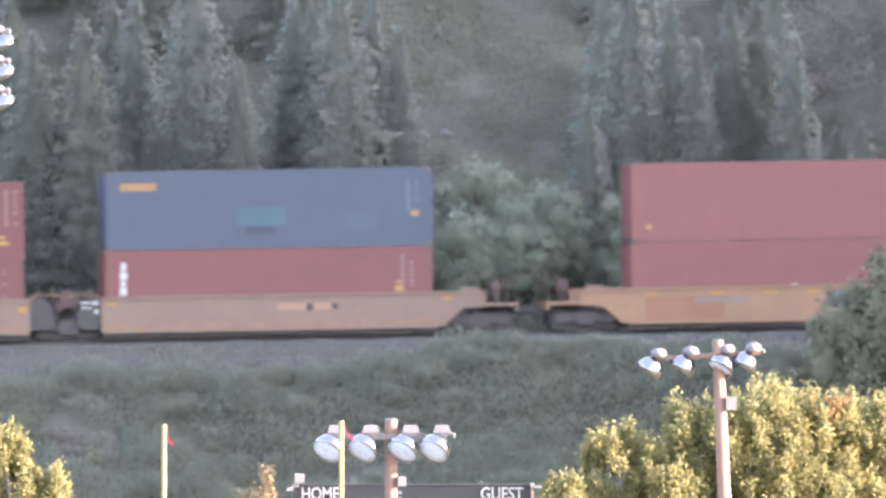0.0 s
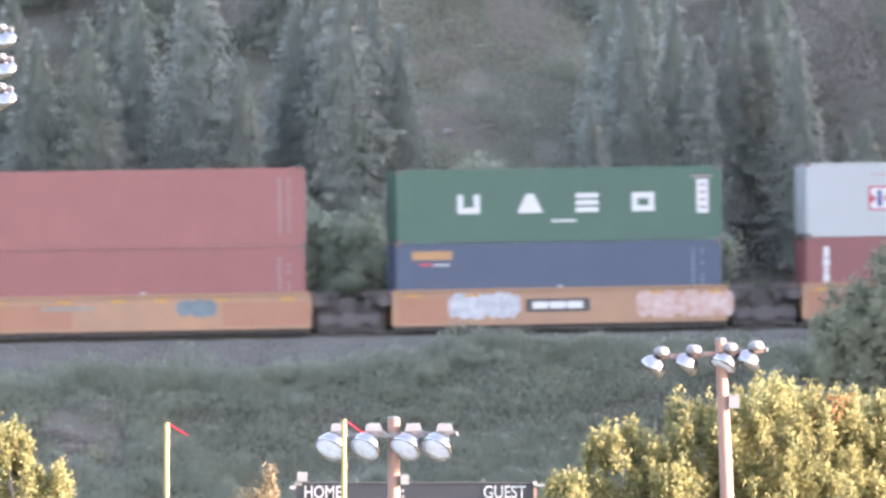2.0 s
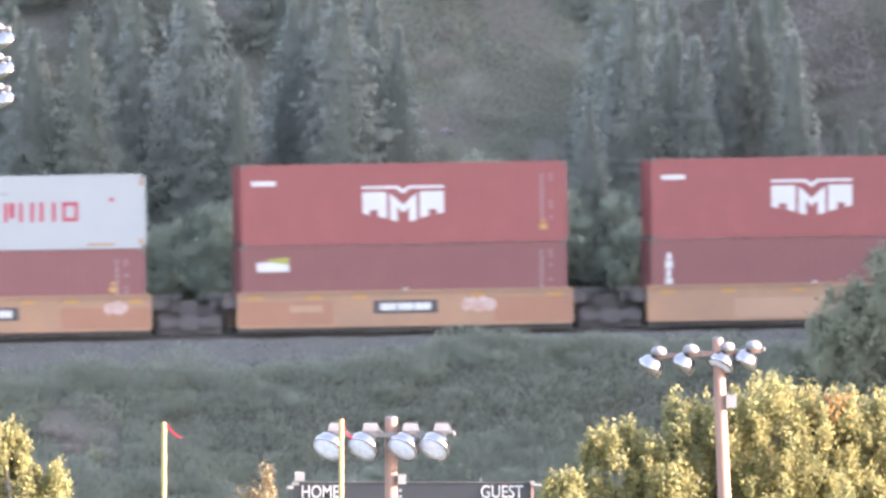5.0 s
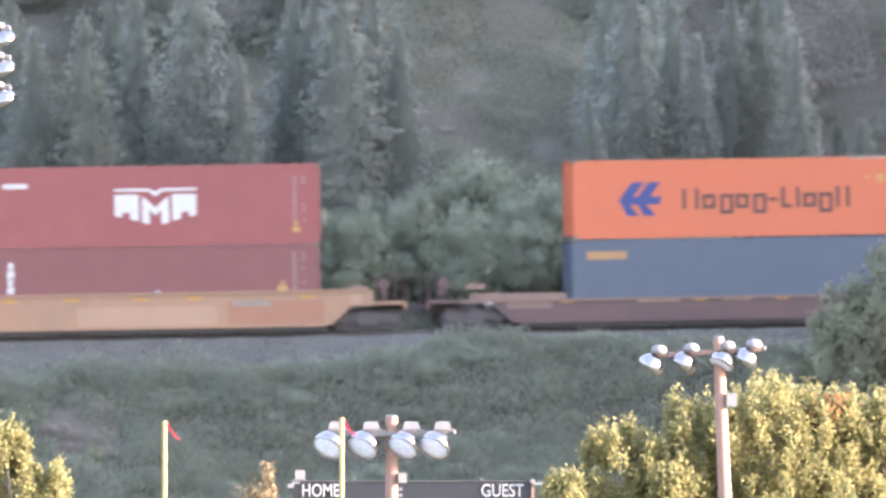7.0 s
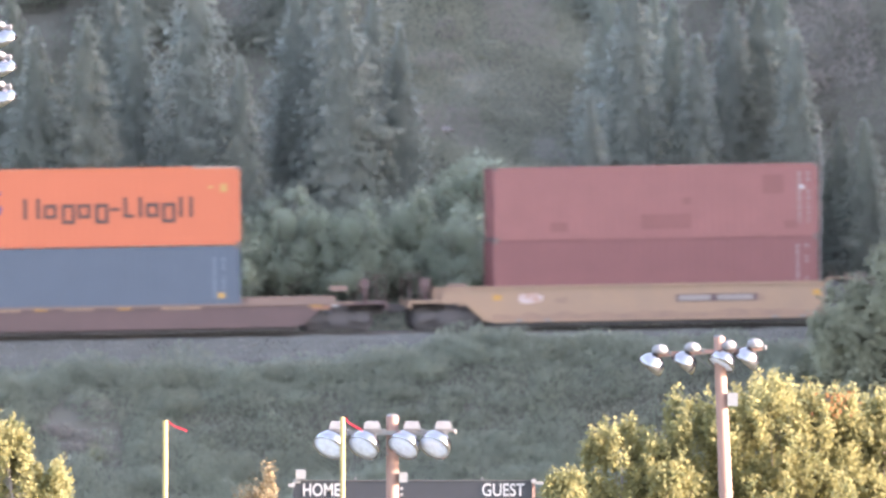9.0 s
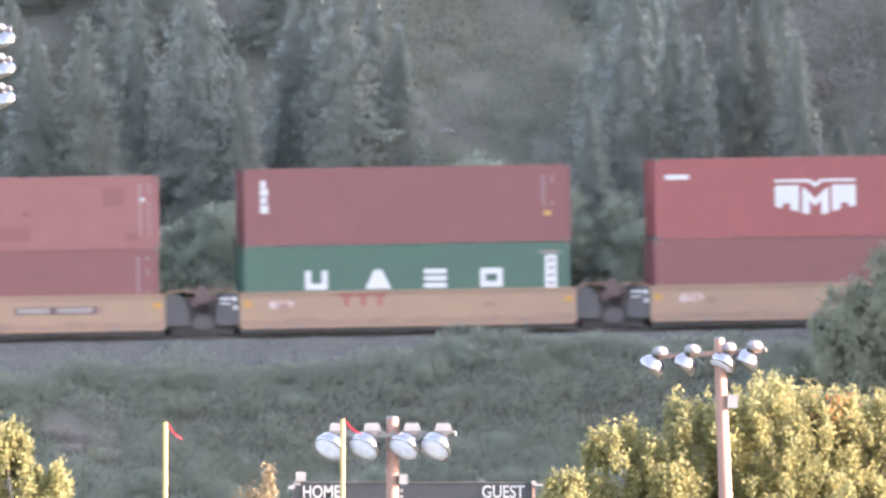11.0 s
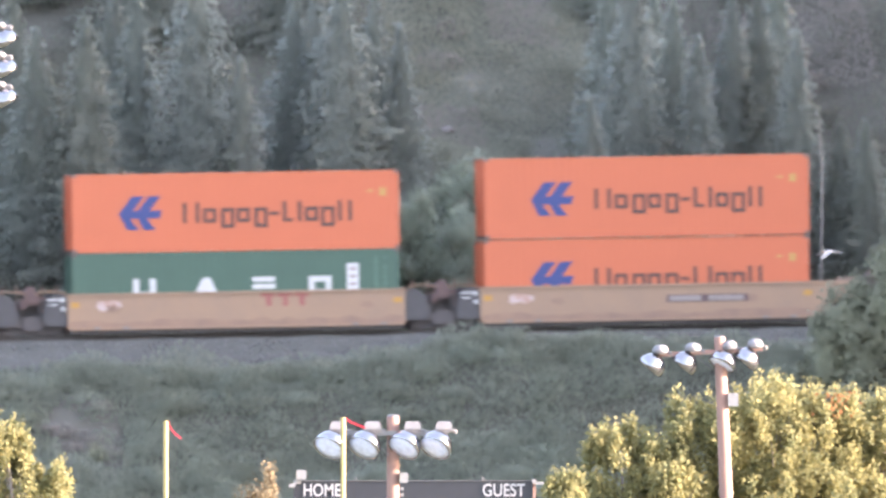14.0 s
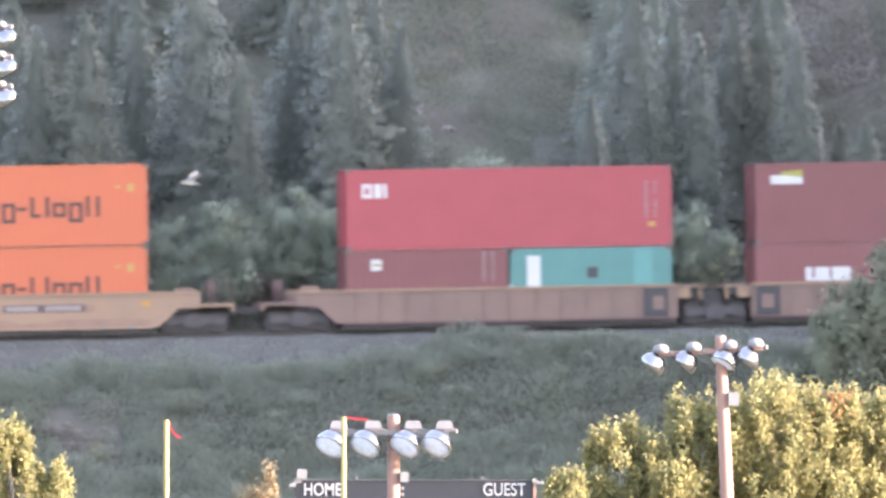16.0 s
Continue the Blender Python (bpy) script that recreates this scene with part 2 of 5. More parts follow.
def core(rng, c, rx, rz, around=8, up=5, lump=.12):
    """A lumpy closed hull of quads round c, and its outward normals: the dense inside of a bush."""
    th = np.linspace(.12, math.pi - .12, up)
    ph = np.arange(around) * 2 * math.pi / around
    T, P = np.meshgrid(th, ph, indexing="ij")
    n = np.stack([np.sin(T) * np.cos(P), np.sin(T) * np.sin(P), np.cos(T)], -1).reshape(-1, 3)
    v = np.asarray(c) + n * np.array([rx, rx, rz]) * rng.uniform(1 - lump, 1 + lump, (len(n), 1))
    k = np.arange(around)
    f = np.concatenate([np.stack([i * around + k, (i + 1) * around + k, (i + 1) * around + (k + 1) % around, i * around + (k + 1) % around], 1) for i in range(up - 1)])
    return v, f, n


def with_cores(v, f, nn, cores):
    """Leaf mesh arrays with the hulls joined on."""
    vs, fs, ns, at = [v], [f], [nn], len(v)
    for a, b, c in cores:
        vs.append(a), fs.append(b + at), ns.append(c)
        at += len(a)
    return np.concatenate(vs), np.concatenate(fs), np.concatenate(ns)


# ---- ground: one sheet, with the field, the bank, the hill and an out-of-view spur added to shade bank and hill ----
def smooth(a, b, v):
    k = np.clip((v - a) / (b - a), 0, 1)
    return k * k * (3 - 2 * k)


# the line that the growth on the bank's shoulder reaches: places along the track, heights
CREST = ((-19, -16.5, -14, -11, -9.6, -8.2, -4.8, -2.7, -.7, 1.9, 3.4, 5.4, 7.0, 9.7, 13, 19), (8.8, 8.85, 9.12, 9.16, 8.95, 9.12, 9.18, 9.66, 10.12, 10.42, 10.18, 10.2, 10.12, 9.92, 9.86, 9.9))


def height(x, y):
    x, y = np.asarray(x, float), np.asarray(y, float)
    s = x * math.cos(THETA) + (y - 500) * math.sin(THETA)
    v = -x * math.sin(THETA) + (y - 500) * math.cos(THETA)
    rail = 10.15 + CLIMB * np.clip(s, -260, 260)
    wob = 0.35 * np.sin(s * .31 + 1) + 0.3 * np.sin(s * .13 + v * .2) + .25 * np.sin(v * .45 + s * .5)
    bank = rail - 1.55 + (v + 4.6) * 0.56 + wob * smooth(-5, -9, v)
    low = np.maximum(bank, 0.0)
    bench = rail - 0.75 - 0.8 * smooth(-3.0, -4.6, v)
    hill = rail - 0.75 + (v - 5.0) * 0.60 + wob * 1.3 * smooth(6, 12, v)
    hill = np.where(v > 160, rail - .75 + 93 + (v - 160) * .25, hill)
    z = np.where(v < -4.6, low, np.where(v < 5.0, bench, hill))
    berm = np.interp(s, CREST[0], CREST[1]) - 1.05
    z = np.maximum(z, z + (berm - z) * smooth(-4.7, -5.4, v) * (1 - smooth(-6.3, -10, v)))
    near = 11.55 * (1 - smooth(6, 110, y))
    z = np.maximum(z, near)
    # added rise outside the view, shaped only to block the sun
    unseen_spur = 125 * smooth(80, 190, x) * smooth(388, 412, y) * (1 - smooth(1200, 1600, x)) * smooth(7, 26, np.abs(v))
    return np.maximum(z, unseen_spur)


def spaced(stops):
    out = []
    for (a, b, step) in stops:
        out += list(np.arange(a, b, step))
    return np.array(out + [stops[-1][1]])


gx = spaced([(-2400, -300, 150), (-300, -60, 20), (-60, 60, 1.5), (60, 300, 12), (300, 2400, 150)])
gy = spaced([(-1500, -60, 120), (-60, 250, 10), (250, 440, 6), (440, 560, .8), (560, 700, 10), (700, 3000, 150)])
GX, GY = np.meshgrid(gx, gy)
gv = np.stack([GX, GY, height(GX, GY)], -1).reshape(-1, 3)
idx = np.arange(GX.size).reshape(GX.shape)
gf = np.stack([idx[:-1, :-1], idx[:-1, 1:], idx[1:, 1:], idx[1:, :-1]], -1).reshape(-1, 4)
ground = new("ground", array_mesh("ground", gv, gf, M_GROUND, True))
tagged(ground, "dry brown soil of the bank, valley floor and wooded hillside", "ground", kind="structure")
field = new("sports_field", finish(boxes((-45, 45, 215, 395, 0.0, 0.06)), "sports_field", M_FIELD))
tagged(field, "mown green grass of the sports field", "field", kind="structure")


def track_pose(s, up=0.0):
    return pose(s * math.cos(THETA), 500 + s * math.sin(THETA), 10.15 + s * CLIMB + up, 0, -GRADE, TURN)


def on_track(s, v):
    return s * math.cos(THETA) - v * math.sin(THETA), 500 + s * math.sin(THETA) + v * math.cos(THETA)


# ---- track: ballast, sleepers, rails ----
bm = bmesh.new()
rng = np.random.default_rng(3)
prof = [(-6.3, -2.5), (-5.5, -1.84), (-4.6, -1.38), (-3.9, -1.08), (-3.1, -.75), (-2.3, -.30), (-1.7, -.14), (0, -.16), (1.7, -.14), (3.0, -.7), (4.4, -.9)]
rows = []
for i in range(481):
    s = -240 + i
    rows.append([bm.verts.new((s, y, z + rng.normal() * (.045 if abs(y) > 3.5 else .025))) for y, z in prof])
for a, b in zip(rows, rows[1:]):
    for i in range(len(prof) - 1):
        bm.faces.new((a[i], b[i], b[i + 1], a[i + 1]))
ballast = new("ballast_bed", finish(bm, "ballast_bed", M_BALLAST))
ballast.matrix_basis = track_pose(0)
tagged(ballast, "grey crushed-stone ballast shoulder under the rails", "ballast", kind="structure")
nst = 5200
ss, sv = rng.uniform(-20, 20, nst), -2.0 - 3.6 * rng.uniform(0, 1, nst) ** .8
sx, sy = on_track(ss, sv)
sz = 10.15 + CLIMB * ss + np.interp(sv, [p[0] for p in prof], [p[1] for p in prof])
octa = np.array([(1, 0, 0), (0, 1, 0), (-1, 0, 0), (0, -1, 0), (0, 0, .8), (0, 0, -.8)])
pts = np.stack([sx, sy, sz], 1)[:, None, :] + octa[None] * rng.uniform(.03, .085, (nst, 1, 1)) * rng.uniform(.7, 1.3, (nst, 6, 1))
tri = np.array([(0, 1, 4), (1, 2, 4), (2, 3, 4), (3, 0, 4), (1, 0, 5), (2, 1, 5), (3, 2, 5), (0, 3, 5)])
stones = new("ballast_stones", array_mesh("ballast_stones", pts.reshape(-1, 3), (tri[None] + 6 * np.arange(nst)[:, None, None]).reshape(-1, 3), M_STONE))
tagged(stones, "loose grey crushed stones on the ballast shoulder", "ballast", kind="stuff")
bm = bmesh.new()
for i in range(800):
    s = -240 + i * .6
    box(bm, s, s + .22, -1.3, 1.3, -.34, -.155)
ties = new("sleepers", finish(bm, "sleepers", M_TIE))
ties.matrix_basis = track_pose(0)
tagged(ties, "dark creosoted wooden sleepers in the ballast", "sleepers", kind="stuff")
for side in (-.7525, .7525):
    rail = new("rail", finish(boxes((-240, 240, side - .07, side + .07, -.155, -.13), (-240, 240, side - .012, side + .012, -.13, -.04),
                                    (-240, 240, side - .035, side + .035, -.04, 0)), "rail", M_RAIL))
    rail.matrix_basis = track_pose(0)
    tagged(rail, "long rusty steel rail on sleepers", "rail", "rails of the track", "structure")

# ---- train ----
MOVING = []     # (thing, place along the train's ruler)


def bearing_truck(car, x):
    truck = part("truck", boxes((x - 1.15, x + 1.15, -1.12, -.98, .36, .62), (x - .35, x + .35, -1.16, -.96, .22, .7),
                                (x - 1.15, x + 1.15, .98, 1.12, .36, .62), (x - .2, x + .2, -1.1, 1.1, .45, .75), (x - 1.2, x + 1.2, -.94, .94, .07, .7),
                                (x - 1.08, x - .72, -1.15, -.97, .30, .6), (x + .72, x + 1.08, -1.15, -.97, .30, .6)), M_DARK, car, "grimy cast-steel truck frame")
    for dx in (-.89, .89):
        bm = bmesh.new()
        for sy in (-1, 1):
            turn = Matrix.Translation((0, sy * .76, 0)) @ pose(0, 0, 0, 90, 0, 0)
            lathe(bm, [(.07, -.08), (.16, -.08), (.2, -.03), (.36, -.03), (.42, -.06), (.42, .06), (.36, .03), (.2, .03), (.16, .07), (.07, .07)], 20, turn)
            box(bm, -.03, .03, sy * .76 - .045, sy * .76 + .045, .2, .34)
        tube(bm, (0, -1.1, 0), (0, 1.1, 0), .08)
        ws = part("wheelset", bm, M_DARK, truck)
        ws.location = (x + dx, 0, .42)
        WHEELS.append((ws, x + dx))
    return truck


WHEELS = []


def panel_outline(left_end, right_end, half, top, low, ext, cut):
    pts = []
    if left_end:
        pts += [(-half - ext, top), (-half - ext, cut), (-half - .95, cut), (-half - .2, low)]
    else:
        pts += [(-half, top), (-half, low)]
    if right_end:
        pts += [(half + .2, low), (half + .95, cut), (half + ext, cut), (half + ext, top)]
    else:
        pts += [(half, low), (half, top)]
    return pts


def end_gear(car, x0, d, paint_m, rails=True):
    """The platform, draft sill, coupler, hand rails and ladder past a well's end; d is the way out."""
    def bx(a, b, *r):
        return (min(x0 + d * a, x0 + d * b), max(x0 + d * a, x0 + d * b), *r)
    part("end_platform", boxes(bx(-.1, 1.35, -1.3, 1.3, .98, 1.08), bx(1.25, 1.35, -1.35, 1.35, .8, 1.12)), paint_m, car)
    part("end_box", boxes(bx(-.8, -.12, -1.36, -1.1, 1.5, 1.70)), M_CAR_B, car)
    part("draft_sill", boxes(bx(-.6, 1.3, -.35, .35, .62, .97)), M_DARK, car)
    bm = boxes(bx(1.3, 1.75, -.1, .1, .72, .92), bx(1.7, 1.95, -.2, .16, .66, .98))
    part("coupler", bm, M_DARK, car, "dark steel knuckle coupler")
    if rails:
        for y in (-1.28, 1.28):
            bm = bmesh.new()
            for a, top in ((.55, 1.95), (.95, 2.15), (1.28, 2.05)):
                tube(bm, (x0 + d * a, y, 1.05), (x0 + d * a, y, top), .018, n=6)
            tube(bm, (x0 + d * .95, y, 2.1), (x0 + d * 1.28, y, 2.0), .016, n=6)
            part("hand_rail", bm, M_CAR_R, car, "thin rusty hand rails")
        bm = bmesh.new()
        tube(bm, (x0 + d * .62, -.55, 1.75), (x0 + d * .62, -.47, 1.75), .2, n=16)
        tube(bm, (x0 + d * .62, -.45, 1.05), (x0 + d * .62, -.45, 1.75), .06, n=6)
        box(bm, x0 + d * .62 - .12, x0 + d * .62 + .12, -.46, -.3, 1.4, 1.85)
        part("hand_brake", bm, M_CAR_R, car, "rusty hand brake wheel and housing")


def well_car(u, paint_m, label, half=6.28, top=1.50, low=.27, left_end=False, right_end=False, truck_right=True, truck_left=False,
             ext=1.75, gear="dark", lip=None, ribs=0, reach=7.715):
    car = thing("well_car", Matrix(), label, "well car", "well cars of the train")
    out = panel_outline(left_end, right_end, half, top, low, ext, .95)
    for y0, y1 in ((-1.42, -1.36), (1.36, 1.42)):
        bm = bmesh.new()
        prism(bm, out, y0, y1)
        part("side_panel", bm, paint_m, car)
    xl, xr = -half - (ext if left_end else 0), half + (ext if right_end else 0)
    for sy in (-1, 1):
        a, b = sorted((sy * 1.33, sy * 1.47))
        part("top_chord", boxes((xl, xr, a, b, top - .02, top + .07)), lip or paint_m, car)
        part("bottom_sill", boxes((-half + .05, half - .05, a, b, low - .05, low + .03)), M_CAR_R if lip else paint_m, car)
    part("well_floor", boxes((-half + .06, half - .06, -1.32, 1.32, low - .19, low - .02), *[(x - .12, x + .12, -1.34, 1.34, low - .02, low + .06) for x in np.linspace(-half + .4, half - .4, 9)]), M_DARK, car)
    for sx in (-1, 1):
        a, b = sorted((sx * (half - .03), sx * (half - .12)))
        part("bulkhead", boxes((a, b, -1.35, 1.35, low, top - .1)), paint_m, car)
    for k in range(ribs):
        x = -half + .5 + (2 * half - 1) * k / (ribs - 1)
        part("rib", boxes((x - .04, x + .04, -1.47, -1.415, low + .04, top - .03)), paint_m, car)
    if left_end:
        end_gear(car, -half - ext + .1, -1, paint_m)
        bearing_truck(car, -half - 1.55)
    if right_end:
        end_gear(car, half + ext - .1, 1, paint_m)
        bearing_truck(car, half + 1.55)
    if truck_right and not right_end:
        x = reach
        bearing_truck(car, x)
        part("articulation_sill", boxes((half - .1, 2 * reach - half + .1, -.4, .4, .75, 1.15), (x - .35, x + .35, -.55, .55, .7, 1.3)), M_DARK, car)
    for sx, is_end in ((-1, left_end), (1, right_end)):
        if is_end:
            continue
        a = sx * half
        def bx(p, q, *r):
            return (min(a + sx * p, a + sx * q), max(a + sx * p, a + sx * q), *r)
        if gear == "dark":
            part("end_platform", boxes(bx(0, 1.15, -1.25, 1.25, 1.40, 1.46), bx(.0, .5, -1.22, -1.16, 1.0, 1.4), bx(.85, .95, -1.2, -1.1, .95, 1.4)), lip or M_DARK, car)
            part("grab_iron", boxes(bx(.15, 1.1, -1.3, -1.26, 1.52, 1.56), bx(.15, .2, -1.3, -1.26, 1.4, 1.56), bx(1.05, 1.1, -1.3, -1.26, 1.4, 1.56)), M_DARK, car)
            part("valve_box", boxes(bx(.35, .75, -1.05, -.7, 1.1, 1.38)), M_BLACK, car)
        else:
            bm = bmesh.new()
            p = [(a, low + .1), (a + sx * .80, low + .14), (a + sx * .92, .72), (a + sx * .80, 1.22), (a + sx * .62, 1.46), (a + sx * .42, 1.56), (a, 1.56)]
            prism(bm, p, -1.3, -1.22)
            part("end_plate", bm, M_BLACK, car, "black rounded end plate")
            bm = bmesh.new()
            prism(bm, p, 1.22, 1.3)
            part("end_plate", bm, M_BLACK, car, "black rounded end plate")
            bm = bmesh.new()
            q = [(a + sx * .03, 1.46), (a + sx * .1, 1.62), (a + sx * .5, 1.68), (a + sx * .95, 1.66), (a + sx * 1.22, 1.58)]
            for (x1, z1), (x2, z2) in zip(q, q[1:]):
                tube(bm, (x1, -1.34, z1), (x2, -1.34, z2), .028, n=6)
            part("hand_rail", bm, M_CAR_Y, car)
            part("step_frame", boxes(bx(.1, 1.25, -1.0, -.9, .62, .72), bx(.95, 1.05, -1.0, -.9, .3, 1.4), bx(.5, 1.3, -.85, -.6, 1.18, 1.3)), M_DARK, car)
            if sx > 0:
                bm = boxes((reach - .30, reach + .26, -1.2, -.9, 1.18, 1.62), (reach - .20, reach + .12, -1.22, -1.0, 1.62, 1.86), (reach - .42, reach - .2, -1.18, -1.02, 1.05, 1.4), (reach + .1, reach + .5, -1.16, -1.0, 1.35, 1.5))
                tube(bm, (reach - .02, -1.26, 1.52), (reach - .02, -1.2, 1.52), .27, n=16), tube(bm, (reach - .5, -1.1, 1.6), (reach - .1, -1.1, 1.78), .05, n=6)
                part("brake_stand", bm, M_CAR_R, car, "rusty brown brake gear")
            if sx < 0:
                part("stencil", boxes(bx(.1, .28, -1.315, -1.305, 1.28, 1.42), bx(.35, .75, -1.315, -1.305, 1.33, 1.40), bx(.35, .7, -1.315, -1.305, 1.15, 1.20), bx(.08, .22, -1.315, -1.305, .95, 1.1)), M_WHITE, car)
            bm = bmesh.new()
            for dx in (.35, .9):
                tube(bm, (a + sx * dx, -.9, .9), (a + sx * dx, -.9, 1.9), .025, n=6)
            part("post", bm, M_CAR_B, car)
    if gear == "dark" and half < 7:
        part("chord_lug", boxes((-.06, .1, -1.46, -1.38, top + .07, top + .15)), M_SPRAY, car)
    MOVING.append((car, u))
    return car


def stripe(car, xs, z, w=.35, h=.09, m=None, name="reflector"):
    for x in xs:
        part(name, boxes((x - w / 2, x + w / 2, -1.434, -1.421, z - h / 2, z + h / 2)), m or M_REFLECT, car, "yellow reflective stripe")


def side_patch(car, x0, x1, z0, z1, m, name="paint_patch", label="", y=-1.4235):
    part(name, boxes((x0, x1, y, -1.4195, z0, z1)), m, car, label)


def spray(car, x0, x1, z0, z1, m, seed, label):
    """A sprayed patch with a lobed outline, one thin piece."""
    r = random.Random(seed)
    n = max(5, int((x1 - x0) / .12))
    wave = [r.uniform(.0, .22) * (z1 - z0) * (1 if i % 3 else .3) for i in range(2 * n)]
    top = [(x0 + (x1 - x0) * i / (n - 1), z1 - wave[i] - (.25 * (z1 - z0) if i in (0, n - 1) else 0)) for i in range(n)]
    low = [(x1 - (x1 - x0) * i / (n - 1), z0 + wave[n + i] + (.25 * (z1 - z0) if i in (0, n - 1) else 0)) for i in range(n)]
    bm = bmesh.new()
    prism(bm, top + low, -1.4285, -1.4215)
    part("graffiti", bm, m, car, label)


def grime_and_shade(car):
    """A yellow car's stained lower band with shadow painted into it, its pale tie-down lugs and a darker smear or two.
    """
    r = random.Random(len(MOVING))
    n = 26
    top = [(-6.2 + 12.4 * i / n, .52 + r.uniform(-.06, .12)) for i in range(n + 1)]
    bm = bmesh.new()
    prism(bm, top + [(6.2, .3), (-6.2, .3)], -1.4235, -1.4195)
    part("grime_shade_band", bm, M_GRIME_SHADE, car, "brown band of dirt and painted shadow along the lower edge")
    for x in (-5.2, -4.13, 4.4, 5.46):
        part("tie_down_lug", boxes((x - .09, x + .09, -1.5, -1.42, .24, .33)), M_GALV, car)
    for x in (r.uniform(-5, -3.4), r.uniform(2.8, 4.6)):
        spray(car, x, x + .5, .85, 1.15, M_GRIME_SHADE, r.randint(1, 99), "brown rust smear")


def plate(car, x, z, w=2.4, h=.48):
    """A dark name plate with three pale letter blocks."""
    p = part("name_plate", boxes((x - w / 2, x + w / 2, -1.431, -1.421, z - h / 2, z + h / 2)), M_STAMP, car, "dark plate with pale blocks")
    for k in (-1, 0, 1):
        c = x + k * w * .27
        part("letter_block", boxes((c - w * .125, c + w * .125, -1.435, -1.430, z - h * .26, z + h * .28)), M_WHITE, p)


def corrugated(length, h, depth, flat=False):
    """One side wall, seen from outside at y = 0, recessed to +depth."""
    bm = bmesh.new()
    if flat:
        box(bm, -length / 2, length / 2, 0.0, .03, 0, h)
        return bm
    pitch = .278
    n = int(length / pitch)
    pitch = length / n
    xs = []
    for i in range(n):
        x = -length / 2 + i * pitch
        xs += [(x, 0), (x + pitch * .25, 0), (x + pitch * .5, depth), (x + pitch * .75, depth)]
    xs.append((length / 2, 0))
    a = [bm.verts.new((x, y, 0)) for x, y in xs]
    b = [bm.verts.new((x, y, h)) for x, y in xs]
    for i in range(len(xs) - 1):
        bm.faces.new((a[i], a[i + 1], b[i + 1], b[i]))
    c = [bm.verts.new(p) for p in ((-length / 2, depth + .03, 0), (length / 2, depth + .03, 0), (length / 2, depth + .03, h), (-length / 2, depth + .03, h))]
    bm.faces.new((c[3], c[2], c[1], c[0]))
    return bm


CASTING = finish(boxes((-.09, .09, -.082, .082, -.06, .06)), "corner_casting", M_CASTING)


def container(u, base, m, label, length=12.19, h=2.9, flat=False, group="stacked containers on the train", shift=0.0, rounded=0.0):
    """A box container whose lower edge lies base above the rail; u is the middle of its place on the train's ruler."""
    box_ = thing("shipping_container", Matrix(), label, "container", group)
    L2, W = length / 2, 1.219
    post, rail_h, foot = .12, .10, .15
    if rounded:                                     # a smooth shell whose corners are round, with no posts
        bm, half = bmesh.new(), (h - foot - .03) / 2
        arc = [(L2 - rounded + rounded * math.cos(a), half - rounded + rounded * math.sin(a)) for a in np.linspace(0, math.pi / 2, 7)]
        ring = arc + [(-x, z) for x, z in arc[::-1]] + [(-x, -z) for x, z in arc] + [(x, -z) for x, z in arc[::-1]]
        prism(bm, [(x, z + half) for x, z in ring], 0, .06)
        wall = bm
    else:
        wall = corrugated(length - 2 * post, h - rail_h - foot, .005, flat)
    me = finish(wall, "side_wall", m)
    for sy, turn in ((-1, 0), (1, 180)):
        o = part("side_wall", me, m, box_)
        o.matrix_basis = pose(0, sy * (W - .005), foot, 0, 0, turn)
    for y0, y1 in ((-W, -W + .07), (W - .07, W)):
        if rounded:
            continue
        part("top_rail", boxes((-L2 + .09, L2 - .09, y0, y1, h - rail_h, h)), m, box_)
        part("bottom_rail", boxes((-L2 + .09, L2 - .09, y0, y1, 0, foot)), m, box_)
        for x0, x1 in ((-L2, -L2 + post), (L2 - post, L2)):
            part("corner_post", boxes((x0, x1, y0 - (.002 if y0 < 0 else 0), y1 + (.002 if y0 > 0 else 0), .12, h - .12)), m, box_)
    inset = rounded and rounded - .05
    part("roof", boxes((-L2 + .05 + inset, L2 - .05 - inset, -W + .07, W - .07, h - .05, h - .012)), m, box_)
    part("floor_pan", boxes((-L2 + .05, L2 - .05, -W + .07, W - .07, .02, .14)), M_DARK, box_)
    part("end_wall", boxes((L2 - .06, L2 - .02, -W + .07, W - .07, .12, h - .1), *[(L2 - .02, L2 - .002, y, y + .14, .25, h - .2) for y in np.arange(-1.05, 1.0, .28)]), m, box_)
    for y0, y1 in ((-W + .07, -.008), (.008, W - .07)):
        door = part("door", boxes((-L2 + .02, -L2 + .06, y0, y1, .13, h - .11)), m, box_)
        bm = bmesh.new()
        for f in (.3, .75):
            y = y0 + (y1 - y0) * f
            tube(bm, (-L2 - .005, y, .1), (-L2 - .005, y, h - .06), .02, n=6)
            box(bm, -L2 - .03, -L2 + .02, y - .15, y + .02, 1.1, 1.16)
        part("locking_bar", bm, m, door)
    for sx in (-1, 1):
        for sy in (-1, 1):
            for z in (.06, h - .06):
                c = part("corner_casting", CASTING, None, box_)
                c.location = (sx * (L2 - .088), sy * (W - .079), z)
    box_["base"] = base
    MOVING.append((box_, u + shift))
    return box_


def mark(c, name, rows, m, label="", y=-1.2225, joined=False):
    """Flat markings on the wall: rows of x0, x1, z0, z1 from the container's middle and foot, each a part unless joined."""
    for group in ([rows] if joined else [[r] for r in rows]):
        part(name, boxes(*[(x0, x1, y, -1.2185, z0, z1) for x0, x1, z0, z1 in group]), m, c, label)


def mark_shape(c, name, shapes, m, label="", y=-1.2225):
    for pts in shapes:
        bm = bmesh.new()
        prism(bm, pts, y, -1.2185)
        part(name, bm, m, c, label)


